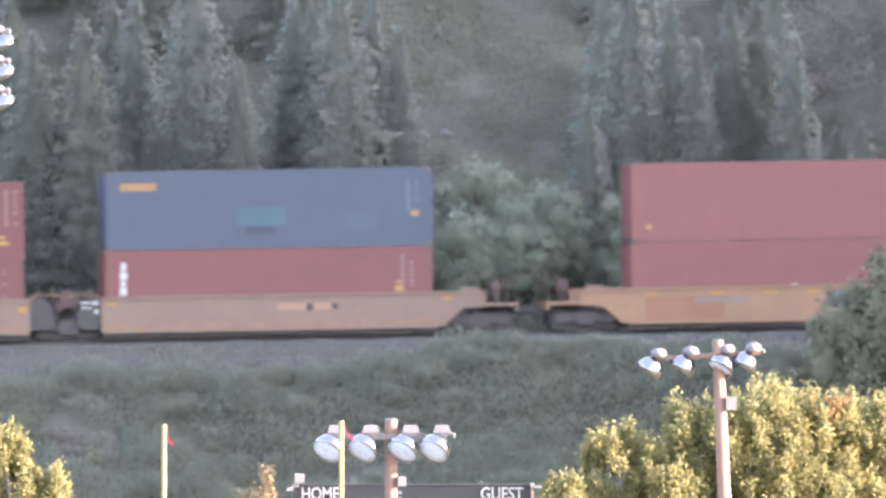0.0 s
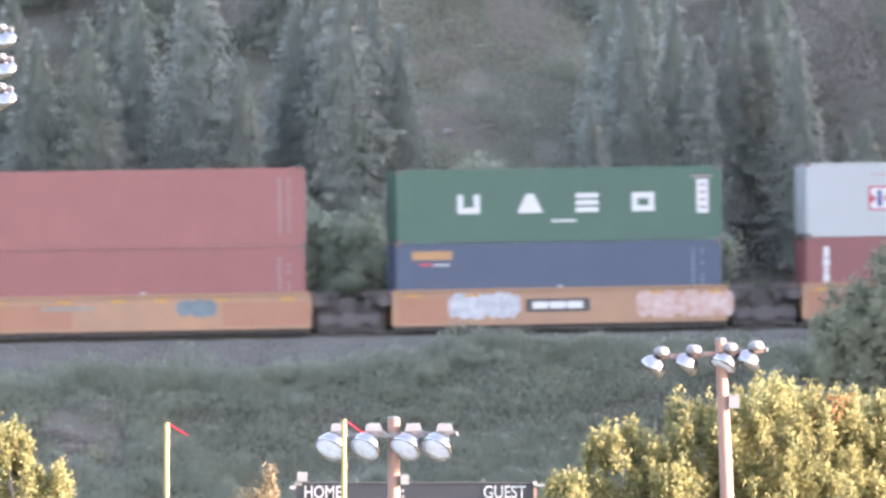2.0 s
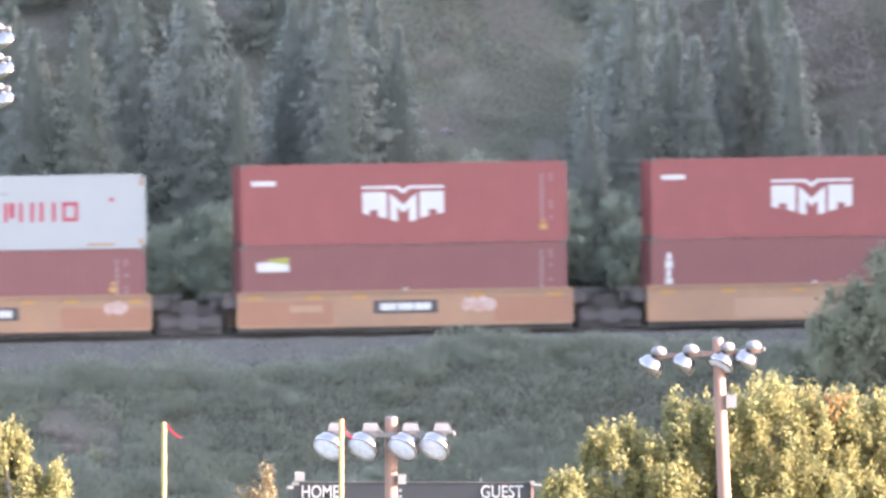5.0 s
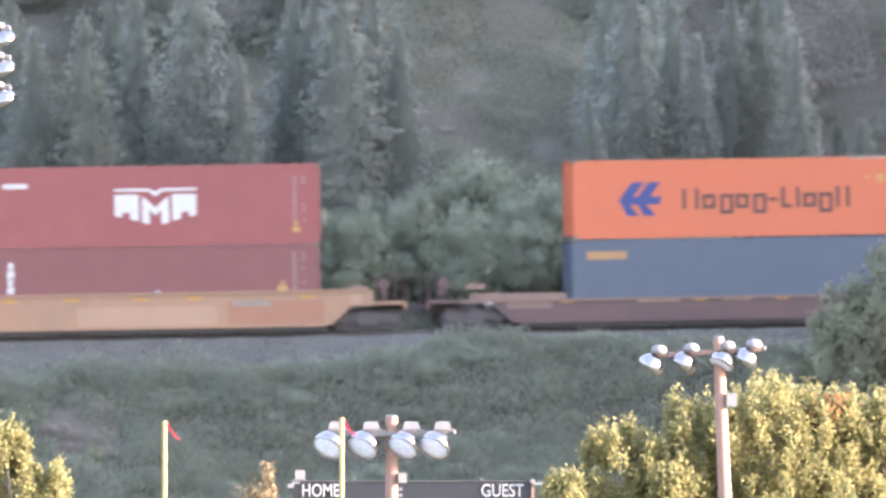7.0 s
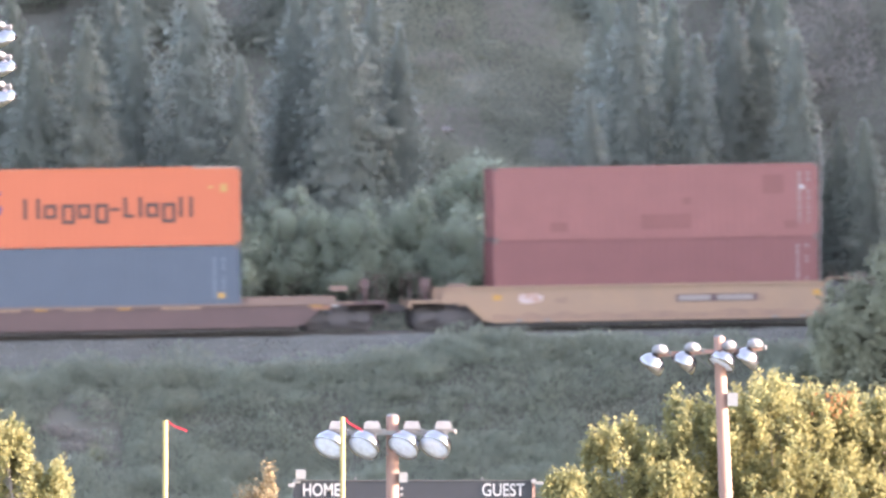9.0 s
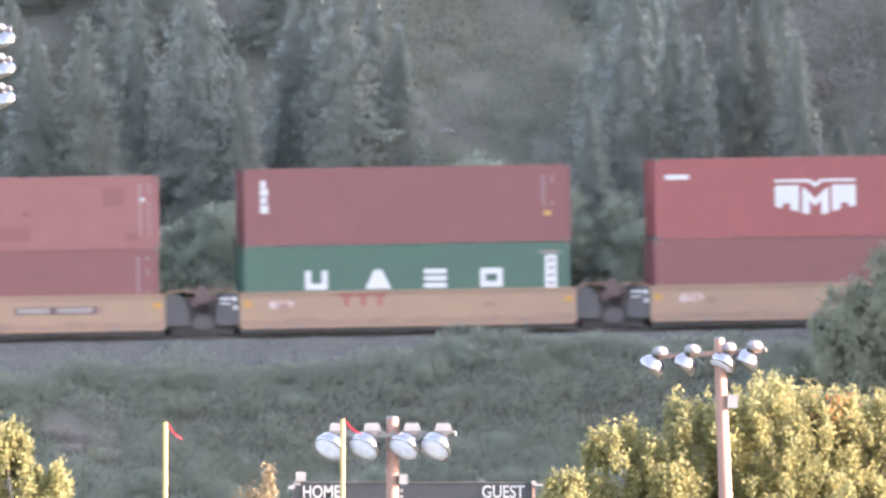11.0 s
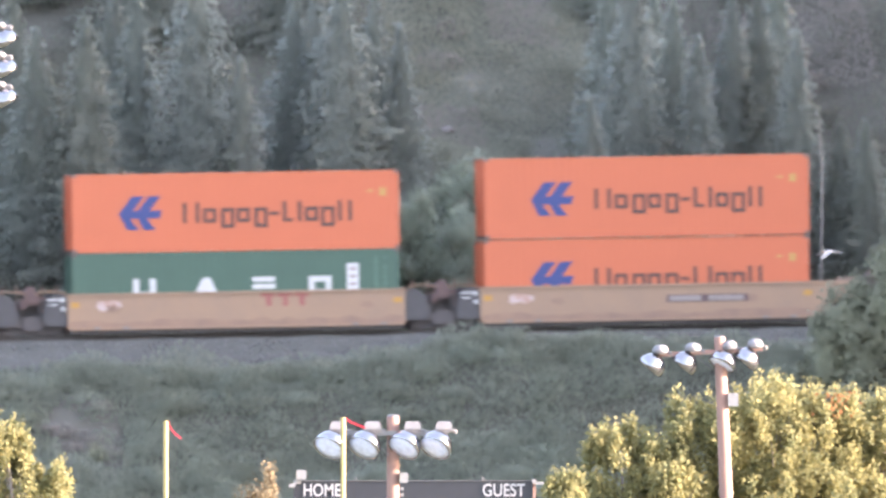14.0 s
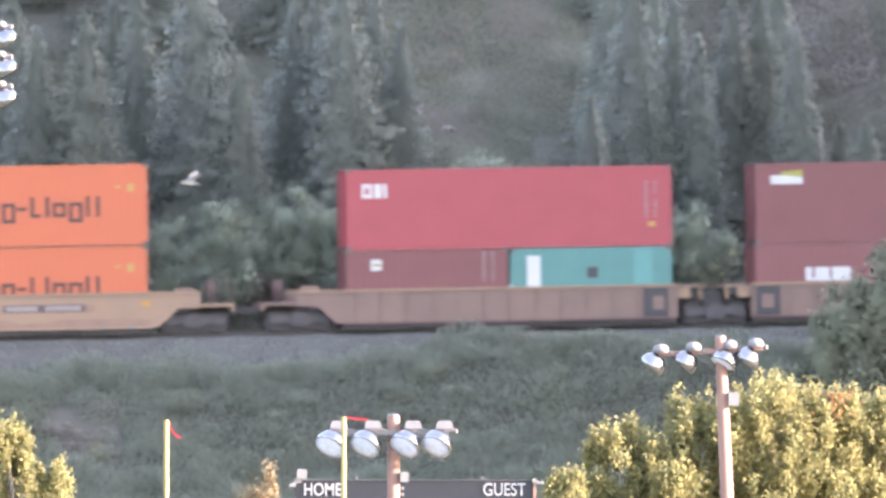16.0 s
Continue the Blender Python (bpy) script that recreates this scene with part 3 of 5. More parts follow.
def code_columns(c, x, z0, z1, m=None, tag=None, label="pale identification bars"):
    """Two upright columns of small bars, and yellow plates below them."""
    r = random.Random(int(x * 100 + z0 * 10))
    rows, z = [], z1
    while z > z0:
        k = r.uniform(.08, .2)
        rows.append((x - .22, x - .12, max(z - k, z0), z))
        if r.random() < .75:
            rows.append((x + .12, x + .22, max(z - k * .8, z0), z))
        z -= k + .05
    tagged(part("code_print", boxes(*[(p, q, -1.2225, -1.2185, a, b) for p, q, a, b in rows]), m or I_PALE, c, label), kind="stuff")
    if tag:
        mark(c, "warning_plate", [(x - .26 + tag[2], x + .02 + tag[2], tag[0], tag[0] + .2), (x - .2 + tag[2], x - .04 + tag[2], tag[0] + .27, tag[0] + .38)][:tag[1]], I_YEL, "yellow warning plate")


def ring_block(x, z, w, h, t, open_side=""):
    """A hollow block of bars."""
    rows = [(x, x + w, z, z + t), (x, x + w, z + h - t, z + h), (x, x + t, z + t, z + h - t), (x + w - t, x + w, z + t, z + h - t)]
    keep = {"bottom": 0, "top": 1, "left": 2, "right": 3}
    if open_side == "top":
        rows[2:] = [(x, x + t, z + t, z + h), (x + w - t, x + w, z + t, z + h)]
    return [r for i, r in enumerate(rows) if i != keep.get(open_side, 9)]


# where each stack's middle lies on the train's ruler, and the well cars under them
STACK = [-242, 476, 1403, 2139, 2865, 3608, 4332, 5353, 6375, 7100, 7825, 8548, 9274, 10199, 10923]
LO = .36        # the well's floor above the rail
TAN = "tan-orange painted steel well car with grimy trucks and paint patches"
YEL = "yellow-tan steel well car with black end plates"

car = well_car(STACK[0], M_CAR_O, YEL, gear="black")
stripe(car, (-6.0, 6.0), 1.15, w=.3, h=.2)
grime_and_shade(car)
car = well_car(STACK[1], M_CAR_O, YEL, right_end=True, gear="black")
grime_and_shade(car)
side_patch(car, .3, 2.4, .98, 1.22, M_PALE_P, label="pale washed patch")
side_patch(car, 1.35, 1.6, .95, 1.2, M_STAMP, y=-1.426), side_patch(car, 2.3, 2.5, .98, 1.2, M_STAMP, y=-1.426)
stripe(car, (-5.9, 6.6), 1.3)
car = well_car(STACK[2], M_CAR, TAN, left_end=True)
stripe(car, (-5.4, -2.9, -.9, .7, 2.9, 5.4), 1.33, w=.5)
side_patch(car, -5.6, -2.6, .34, 1.22, M_ORANGE_P, label="orange repainted patch")
side_patch(car, 2.95, 6.2, .34, 1.22, M_ORANGE_P, label="orange repainted patch")
side_patch(car, -3.75, -1.75, 1.0, 1.17, M_STENCIL, label="grey stencil panel", y=-1.426)
spray(car, 1.25, 2.75, .68, 1.42, M_TEALSPRAY, 5, "blue-grey sprayed graffiti")
car = well_car(STACK[3], M_CAR, "tan-orange steel well car with grey and pink graffiti")
side_patch(car, -6.1, -4.2, .34, 1.3, M_ORANGE_P, label="orange repainted patch")
spray(car, -4.2, -1.5, .4, 1.46, M_SPRAY, 8, "pale grey sprayed graffiti")
spray(car, 2.85, 6.5, .36, 1.44, M_SPRAY2, 9, "pinkish white sprayed letters")
plate(car, -.1, .92)
stripe(car, (-5.5, -3.3, 3.6, 5.8), 1.33, w=.5)
car = well_car(STACK[4], M_CAR, TAN)
side_patch(car, -6.1, -4.0, .34, 1.25, M_ORANGE_P, label="orange repainted patch")
side_patch(car, 2.9, 6.2, .34, 1.1, M_ORANGE_P, label="orange repainted patch")
spray(car, -4.15, -1.6, .42, 1.47, M_CREAM, 11, "washed-out pale graffiti")
spray(car, 4.5, 5.4, .8, 1.35, M_SPRAY2, 12, "washed-out pale graffiti")
plate(car, .15, .92)
stripe(car, (-5.6, -3.4, 1.7, 3.3, 5.7), 1.33, w=.5)
car = well_car(STACK[5], M_CAR, TAN)
side_patch(car, -6.2, -2.7, .34, 1.2, M_ORANGE_P, label="orange repainted patch")
side_patch(car, 3.3, 6.2, .34, 1.25, M_ORANGE_P, label="orange repainted patch")
side_patch(car, -4.3, -3.1, .8, 1.05, M_PALE_P, y=-1.426)
spray(car, 2.1, 3.4, .7, 1.3, M_SPRAY2, 15, "lilac sprayed smudge")
plate(car, 0, .95)
stripe(car, (-5.6, -3.4, -1.7, 2.7, 5.6), 1.33, w=.55)
car = well_car(STACK[6], M_CAR, TAN, right_end=True)
side_patch(car, -3, 2.2, .34, 1.05, M_PALE_P, label="pale repainted patch")
side_patch(car, 2.6, 6.2, .34, 1.2, M_ORANGE_P, label="orange repainted patch")
side_patch(car, 2.8, 4.2, 1.02, 1.2, M_STENCIL, y=-1.426)
stripe(car, (-5.5, -3.2, -.6, 1.4, 5.6), 1.33, w=.55)
side_patch(car, 7.2, 7.6, 1.0, 1.4, M_PALE_P)
car = well_car(STACK[7], M_CAR_R, "long brown-red steel well car with low sides", half=8.2, top=1.02, low=.25, left_end=True, right_end=True, ext=2.1, lip=M_CAR_B)
stripe(car, (-6.35, -1.35, 1.75, 8.85), 1.0, w=.5, h=.12)
for sx in (-1, 1):
    for sy in (-1, 1):
        a, b = sorted((sx * 6.35, sx * 9.6))
        c0, c1 = sorted((sy * 1.345, sy * 1.455))
        part("side_riser", boxes((a, b, c0, c1, 1.09, 1.32)), M_CAR_B, car)
side_patch(car, 3.1, 4.6, .92, 1.02, M_PALE_P), side_patch(car, -3.7, -2.1, .92, 1.04, M_PALE_P), side_patch(car, -.5, .6, .94, 1.02, M_PALE_P)
side_patch(car, 9.45, 9.7, .92, 1.08, M_WHITE, "stencil", "small white stencil"), side_patch(car, -9.4, -9.15, .92, 1.08, M_WHITE, "stencil", "small white stencil")
side_patch(car, 8.7, 9.4, .82, .98, M_ORANGE_P), side_patch(car, -8.6, -6.9, .75, .98, M_CAR_B)

for k in range(8, 13):
    car = well_car(STACK[k], M_CAR_Y, YEL, left_end=(k == 8), right_end=(k == 12), gear="black")
    stripe(car, (-6.0, 6.0), 1.15, w=.3, h=.2)
    grime_and_shade(car)
    if k in (8, 12):
        fr = part("placard_frame", boxes((.7, 3.75, -1.43, -1.4215, .88, 1.16)), M_CAR_R, car, "dark framed placard")
        part("placard", boxes((.8, 2.0, -1.436, -1.4295, .93, 1.12), (2.25, 3.6, -1.436, -1.4295, .93, 1.12)), paint("greyed_placard", (.50, .42, .40)), fr)
    if k in (9, 10, 11):
        x0 = {9: -2.6, 10: .95, 11: .9}[k]
        for j in range(3):
            part("letter_block", boxes((x0 + j * .62, x0 + j * .62 + .54, -1.4265, -1.4215, 1.34, 1.49), (x0 + j * .62 + .19, x0 + j * .62 + .39, -1.4265, -1.4215, 1.0, 1.34)), M_FADEDRED, car, "faded red block")
    spray(car, -5.2, -4.3, .9, 1.3, M_SPRAY2, 20 + k, "washed-out pale smudge")
    if k == 10:
        for x in (2.9, 3.6, 4.3):
            side_patch(car, x, x + .38, .65, 1.15, M_PALE_P)
RUSTY = "rusty brown steel well car with a tan top chord"
car = well_car(STACK[13], M_CAR_B, RUSTY, left_end=True, ribs=13, lip=M_CAR_Y, top=1.46)
side_patch(car, 5.0, 5.9, .34, 1.4, M_STAMP, y=-1.475), side_patch(car, 5.35, 5.75, .6, 1.1, M_CAR_B, y=-1.48)
car = well_car(STACK[14], M_CAR_B, RUSTY, ribs=13, lip=M_CAR_Y, top=1.46)
side_patch(car, -6.1, -5.2, .34, 1.4, M_STAMP, y=-1.475), side_patch(car, -5.9, -5.45, .6, 1.1, M_CAR_B, y=-1.48)

TOP = LO + 2.9 + .02


# 0: two maroon boxes
c = container(STACK[0], LO, C_MAROON, "maroon steel shipping container, lower of a stack", h=2.59)
code_columns(c, 5.2, 1.2, 2.3)
c = container(STACK[0], LO + 2.61, C_MAROON, "maroon steel shipping container with yellow mark, upper of a stack")
mark(c, "yellow_mark", [(5.0, 5.5, .55, .72), (5.05, 5.4, .8, .9)], I_YEL), code_columns(c, 5.6, 1.2, 2.6)
# 1: blue over red
c = container(STACK[1], LO, C_RED, "oxide-red shipping container with white upright lettering bars")
mark(c, "white_bar", [(-5.55, -5.3, 1.25, 1.55), (-5.52, -5.34, 1.58, 1.8), (-5.55, -5.28, 1.83, 2.1), (-5.5, -5.32, 2.13, 2.45)], M_WHITE)
code_columns(c, 5.15, 1.2, 2.6, tag=(1.25, 2, -.2))
c = container(STACK[1], TOP, C_BLUE, "grey-blue shipping container with orange name bar")
mark(c, "name_bar", [(-5.55, -4.2, 2.17, 2.45)], I_BAR, "orange name bar")
mark(c, "dark_patch", [(-.9, .2, .5, .78)], paint("dark_blue_fade", (.10, .12, .16))), mark(c, "teal_patch", [(-1.2, .6, .82, 1.5)], paint("teal_fade", (.13, .225, .295)))
mark(c, "grey_patch", [(2.8, 4.0, .6, 1.4)], paint("grey_fade", (.155, .20, .27)))
code_columns(c, 5.35, 1.25, 2.45, I_PALE_BLUE, tag=(1.1, 1, .2))
# 2: two faded reds
c = container(STACK[2], LO, C_RED3, "oxide-red shipping container, faded and haze-tinted, lower of a stack")
code_columns(c, 5.3, 1.3, 2.5)
c = container(STACK[2], TOP, C_RED2, "pinkish red shipping container, faded and haze-tinted, upper of a stack")
mark(c, "yellow_dot", [(-5.55, -5.35, .45, .62)], I_YEL), code_columns(c, 5.3, .4, 2.5)
# 3: green over navy
c = container(STACK[3], LO, C_BLUE2, "navy-blue shipping container with orange name bar")
mark(c, "name_bar", [(-5.5, -4.0, 2.3, 2.62)], I_BAR, "orange name bar"), mark(c, "red_bar", [(-5.2, -4.75, 2.07, 2.18)], I_PINK), mark(c, "white_line", [(-4.7, -4.1, 2.08, 2.14)], M_WHITE)
code_columns(c, 5.2, 1.2, 2.6, I_PALE_BLUE)


def four_letters(c, z, h=.70, panel=5.37):
    """A brand word as four plain hollow blocks, and a white panel."""
    mark(c, "letter_block", ring_block(-3.82, z, .84, h, .22, "top"), M_WHITE, "white hollow block", joined=True)
    mark_shape(c, "letter_block", [[(-1.58, z), (-.62, z), (-.96, z + h), (-1.24, z + h)]], M_WHITE, "white tapered block")
    mark(c, "letter_block", [(.62, 1.46, z + .26 * i, z + .26 * i + .18) for i in range(3)], M_WHITE, "white bar")
    mark(c, "letter_block", ring_block(2.72, z, .84, h, .21), M_WHITE, "white hollow block", joined=True)
    mark(c, "white_panel", [(panel - .22, panel + .22, z - .1, z + 1.15)], M_WHITE, "white upright panel")
    mark(c, "panel_bar", [(panel - .1, panel + .1, z + .05 + .28 * i, z + .17 + .28 * i) for i in range(4)], I_PALE, y=-1.2245)
    if panel > 5:
        mark(c, "pale_line", [(4.95, 5.75, z + 1.22, z + 1.3)], I_PALE)


c = container(STACK[3], TOP, C_GREEN, "deep green shipping container with large white letter blocks", h=2.72)
four_letters(c, 1.07)
mark(c, "white_line", [(-.3, .62, .72, .8)], M_WHITE)
# 4: white reefer over red
c = container(STACK[4], LO, C_RED, "oxide-red shipping container with white upright lettering bars")
mark(c, "white_bar", [(-5.45, -5.22, 1.25, 1.55), (-5.42, -5.25, 1.58, 1.8), (-5.45, -5.2, 1.83, 2.1), (-5.42, -5.22, 2.13, 2.55)], M_WHITE)
code_columns(c, 5.2, 1.2, 2.5, tag=(1.3, 2, -.2))
c = container(STACK[4], TOP, C_WHITE, "white refrigerated container with pink-red letter blocks", h=2.74, flat=True)
mark(c, "emblem_field", [(-3.75, -2.9, .95, 1.85)], I_PINK, "pink-red square emblem")
mark_shape(c, "emblem", [[(-3.66, 1.02), (-2.99, 1.02), (-2.99, 1.2), (-3.2, 1.4), (-2.99, 1.6), (-2.99, 1.78), (-3.66, 1.78), (-3.66, 1.6), (-3.45, 1.4), (-3.66, 1.2)]], M_WHITE, y=-1.2245)
mark(c, "emblem_bar", [(-3.42, -3.23, 1.1, 1.7)], I_BLUE, y=-1.2262)
# the brand word as plain wedges, bars and hollow blocks
mark_shape(c, "letter_block", [[(-2.5, 1.74), (-2.2, 1.02), (-2.06, 1.02), (-1.82, 1.74), (-2.0, 1.74), (-2.13, 1.32), (-2.3, 1.74)], [(-1.8, 1.02), (-1.52, 1.74), (-1.36, 1.74), (-1.12, 1.02), (-1.3, 1.02), (-1.45, 1.42), (-1.62, 1.02)]], I_PINK, "pink-red wedge")
mark(c, "letter_block", [(-1.0, -.85, 1.02, 1.74), (-.56, -.41, 1.02, 1.74), (.82, .96, 1.02, 1.74), (1.02, 1.22, 1.17, 1.74), (1.38, 1.52, 1.02, 1.74), (1.8, 1.95, 1.02, 1.74), (2.14, 2.29, 1.02, 1.74), (2.6, 2.75, 1.02, 1.74)], I_PINK, "pink-red bar")
for x in (-.24, 2.98):
    mark(c, "letter_block", ring_block(x, 1.02, .6, .72, .14), I_PINK, "pink-red hollow block", joined=True)
mark(c, "faint_line", [(-3.7, -1.4, 2.25, 2.31)], paint("faint_pink", (.70, .45, .46))), mark(c, "small_mark", [(.45, 1.0, 2.0, 2.12)], paint("faint_grey", (.55, .57, .56)))
mark(c, "red_dot", [(4.75, 4.9, 1.72, 1.88)], I_PINK), mark(c, "rust_edge", [(5.8, 6.0, .15, .35), (5.85, 6.02, 2.3, 2.55), (3.9, 4.9, .1, .2)], M_PALE_P)


def crest(c, x, z):
    """A white winged crest: a notched bar over a broad pointed block."""
    mark_shape(c, "crest_bar", [[(x - 1.52, z + 1.12), (x - .28, z + 1.12), (x, z + .92), (x + .28, z + 1.12), (x + 1.52, z + 1.12), (x + 1.52, z + 1.22), (x + .2, z + 1.22), (x, z + 1.07), (x - .2, z + 1.22), (x - 1.52, z + 1.22)]], M_WHITE, "white notched bar")
    for sx in (-1, 1):
        mark_shape(c, "crest_block", [[(x + sx * a, z + b) for a, b in pts] for pts in
                                      ([(1.52, 1.0), (1.25, 1.0), (1.25, .16), (1.52, .22)], [(1.25, 1.0), (.95, 1.0), (.95, .34), (1.25, .34)], [(.95, 1.0), (.62, 1.0), (.62, .02), (.95, .1)],
                                       [(.5, .95), (.22, .72), (.22, -.1), (.5, -.04)], [(.22, .72), (0, .5), (0, .22), (.22, .44)])], M_WHITE, "white pointed block")


def crest_box(k, low_m, low_label, logo=True):
    low = container(STACK[k], LO, low_m, low_label)
    code_columns(low, 5.3, 1.2, 2.6)
    c = container(STACK[k], TOP, C_HMM, "brick-red shipping container with a white winged crest", h=2.98)
    crest(c, -.05, .92)
    mark(c, "name_bar", [(-5.7, -4.8, 2.2, 2.38)], M_WHITE, "small white name bar")
    code_columns(c, 5.3, .85, 2.5, tag=(.45, 2, .0))
    return low


low = crest_box(5, C_MAROON, "maroon-red shipping container with white and yellow logo")
mark(low, "logo_base", [(-5.5, -4.3, 1.95, 2.3)], M_WHITE), mark_shape(low, "logo_wedge", [[(-5.0, 2.3), (-4.3, 2.2), (-4.3, 2.48), (-5.2, 2.4)]], I_LIME, y=-1.2245)
low = crest_box(6, C_MAROON, "maroon-red shipping container with white upright bars")
mark(low, "white_bar", [(-5.55, -5.3, 1.25, 1.5), (-5.52, -5.34, 1.53, 1.8), (-5.55, -5.28, 1.83, 2.1), (-5.5, -5.32, 2.13, 2.4)], M_WHITE)
mark(low, "warning_plate", [(4.5, 4.85, 1.2, 1.4), (4.6, 4.76, 1.45, 1.56)], I_YEL)


def bird_logo(c, x, z, cut=None):
    """Blue slanted chevrons."""
    for dx in (0, .62):
        mark_shape(c, "logo_chevron", [[(x + dx, z + .6), (x + dx + .5, z + 1.25), (x + dx + .95, z + 1.25), (x + dx + .55, z + .72), (x + dx + .98, z + .72), (x + dx + .9, z + .42),
                                        (x + dx + .42, z + .42), (x + dx + .75, z), (x + dx + .3, z)]], I_BLUE, "blue slanted chevron", y=-1.2225 - dx * .002)


def dark_word(c, x, z):
    """The brand word as plain pairs of bars: offset, width, foot, head."""
    for a, w, lo, hi in ((0, .62, 0, .76), (.75, .5, 0, .54), (1.42, .5, -.2, .54), (2.0, .5, 0, .54), (2.66, .5, -.2, .54), (3.22, .36, .25, .38), (3.72, .14, 0, .76), (3.86, .26, 0, .13),
                         (4.28, .14, 0, .76), (4.54, .5, 0, .54), (5.14, .52, -.2, .54), (5.78, .52, 0, .76)):
        rows = [(x + a, x + a + w, z + lo, z + hi)] if w < .4 else ([(x + a, x + a + .14, z, z + hi), (x + a + w - .14, x + a + w, z, z + hi)] if hi > .6 else ring_block(x + a, z + lo, w, hi - lo, .14))
        mark(c, "letter_block", rows, I_DARK, "dark brown bars", joined=True)


def orange_box(u, base, label, h=2.9):
    c = container(u, base, C_ORANGE, label, h=h)
    bird_logo(c, -4.36, .82)
    dark_word(c, -1.98, 1.05)
    mark(c, "warning_plate", [(5.35, 5.6, 1.95, 2.25)], I_YEL), mark(c, "small_mark", [(4.9, 5.1, 2.1, 2.18)], I_YEL)
    return c


# 7: orange over grey-blue on the low car
c = container(STACK[7], LO - .05, C_BLUE, "grey-blue shipping container with orange name bar", h=2.92)
mark(c, "name_bar", [(-5.55, -4.05, 2.2, 2.5)], I_BAR, "orange name bar"), code_columns(c, 5.3, 1.0, 2.5, I_PALE_BLUE, tag=(1.0, 1, .2))
c = orange_box(STACK[7], TOP, "bright orange shipping container with blue chevrons and dark letter blocks")
# a paler strip at the right end of the top rail
mark(c, "pale_rail_end", [(4.35, 5.95, 2.84, 2.9)], paint("pale_orange", (.80, .62, .52)), "pale end of the top rail")
# 8: two reds
c = container(STACK[8], LO, C_MAROON, "purple-maroon shipping container, lower of a stack", h=2.9)
code_columns(c, 5.5, 1.2, 2.6)
c = container(STACK[8], TOP - .04, C_RED2, "pinkish red shipping container with faint dark stains", h=2.72)
stain = paint("dark_red_stain", (.375, .135, .125))
mark(c, "stain", [(-4.0, -3.35, .3, .65), (-.6, 1.3, .35, .9), (4.0, 4.8, 1.6, 2.3), (4.8, 5.3, .3, .6), (1.0, 1.3, 1.25, 1.5)], stain), code_columns(c, 5.55, .5, 2.4)
mark(c, "white_dot", [(5.4, 5.55, 1.75, 1.9)], M_WHITE)
# 9: red over green
c = container(STACK[9], LO, C_GREEN, "deep green shipping container with large white letter blocks")
four_letters(c, 1.27)
c = container(STACK[9], TOP, C_MAROON, "maroon-red shipping container with white upright bars", h=2.85)
mark(c, "white_bar", [(-5.5, -5.2, 1.2, 1.5), (-5.48, -5.25, 1.55, 1.8), (-5.5, -5.2, 1.85, 2.1), (-5.48, -5.28, 2.13, 2.4)], M_WHITE), code_columns(c, 5.25, 1.3, 2.45, tag=(.95, 1, .1))
# 10, 11, 12
crest_box(10, C_MAROON, "plain maroon shipping container, lower of a stack")
c = container(STACK[11], LO, C_GREEN, "deep green shipping container with large white letter blocks", h=2.68)
four_letters(c, 1.02, panel=4.36), code_columns(c, 5.4, 1.2, 2.4, paint("faded_green_print", (.16, .30, .22)), label="faint pale green identification bars")
orange_box(STACK[11], LO + 2.70, "bright orange shipping container with blue chevrons and dark letter blocks")
orange_box(STACK[12], LO + .02, "bright orange shipping container with blue chevrons, lower of a stack")
orange_box(STACK[12], TOP + .05, "bright orange shipping container with blue chevrons, upper of a stack", h=2.98)
# 13: crimson over two short boxes
c = container(STACK[13], LO, C_MAROON, "short maroon shipping container, twenty foot", length=6.06, h=2.59, shift=-145)
mark(c, "logo_plate", [(-2.1, -1.7, 1.85, 2.25)], M_WHITE), mark(c, "logo_wedge", [(-2.0, -1.75, 2.0, 2.1)], I_LIME, y=-1.2245), code_columns(c, 2.3, 1.4, 2.5)
c = container(STACK[13], LO, C_TEAL, "short turquoise tank-like container with rounded corners, twenty foot", length=6.06, h=2.59, flat=True, shift=145, rounded=.34)
mark(c, "white_panel", [(-2.4, -1.9, 1.15, 2.3)], M_WHITE), mark(c, "dark_hatch", [(-.15, .25, 1.45, 1.85)], M_STAMP), mark(c, "pale_band", [(1.6, 2.3, 1.2, 2.5)], paint("pale_teal", (.2, .5, .46)))
c = container(STACK[13], LO + 2.61, C_PINK, "crimson-pink shipping container with small white letter blocks", h=2.98)
mark(c, "letter_block", ring_block(-5.5, 1.92, .38, .52, .12), M_WHITE, "white block", joined=True), mark(c, "letter_block", [(-5.04, -4.77, 1.92, 2.44), (-4.7, -4.57, 1.92, 2.44)], M_WHITE, "white block")
code_columns(c, 5.3, 1.0, 2.4, tag=(.7, 1, .15))
# 14: maroon over red
c = container(STACK[14], LO, C_RED, "red shipping container with a white name bar", h=2.59)
mark(c, "white_bar", [(-4.2, -2.5, 1.2, 1.3), (-4.2, -3.95, 1.3, 1.7), (-3.85, -3.3, 1.3, 1.7), (-3.2, -2.5, 1.3, 1.7)], M_WHITE)
c = container(STACK[14], LO + 2.61, C_MAROON, "maroon shipping container with white and yellow logo", h=2.98)
mark(c, "logo_base", [(-5.5, -4.3, 2.2, 2.52)], M_WHITE), mark_shape(c, "logo_wedge", [[(-5.0, 2.52), (-4.3, 2.43), (-4.3, 2.72), (-5.2, 2.64)]], I_LIME, y=-1.2245)


# ---- foreground: goal posts, floodlights, scoreboard ----
goal = thing("goal_post", Matrix(), "yellow steel football goal posts standing on the field", "goal post")
UP = [(-6.587, 318.0, 9.11), (-2.43, 321.8, 9.14)]
for x, y, z in UP:
    bm = bmesh.new()
    tube(bm, (x, y, 3.0), (x, y, z), .058, n=14)
    part("upright", bm, M_YELLOW, goal)
bm = bmesh.new()
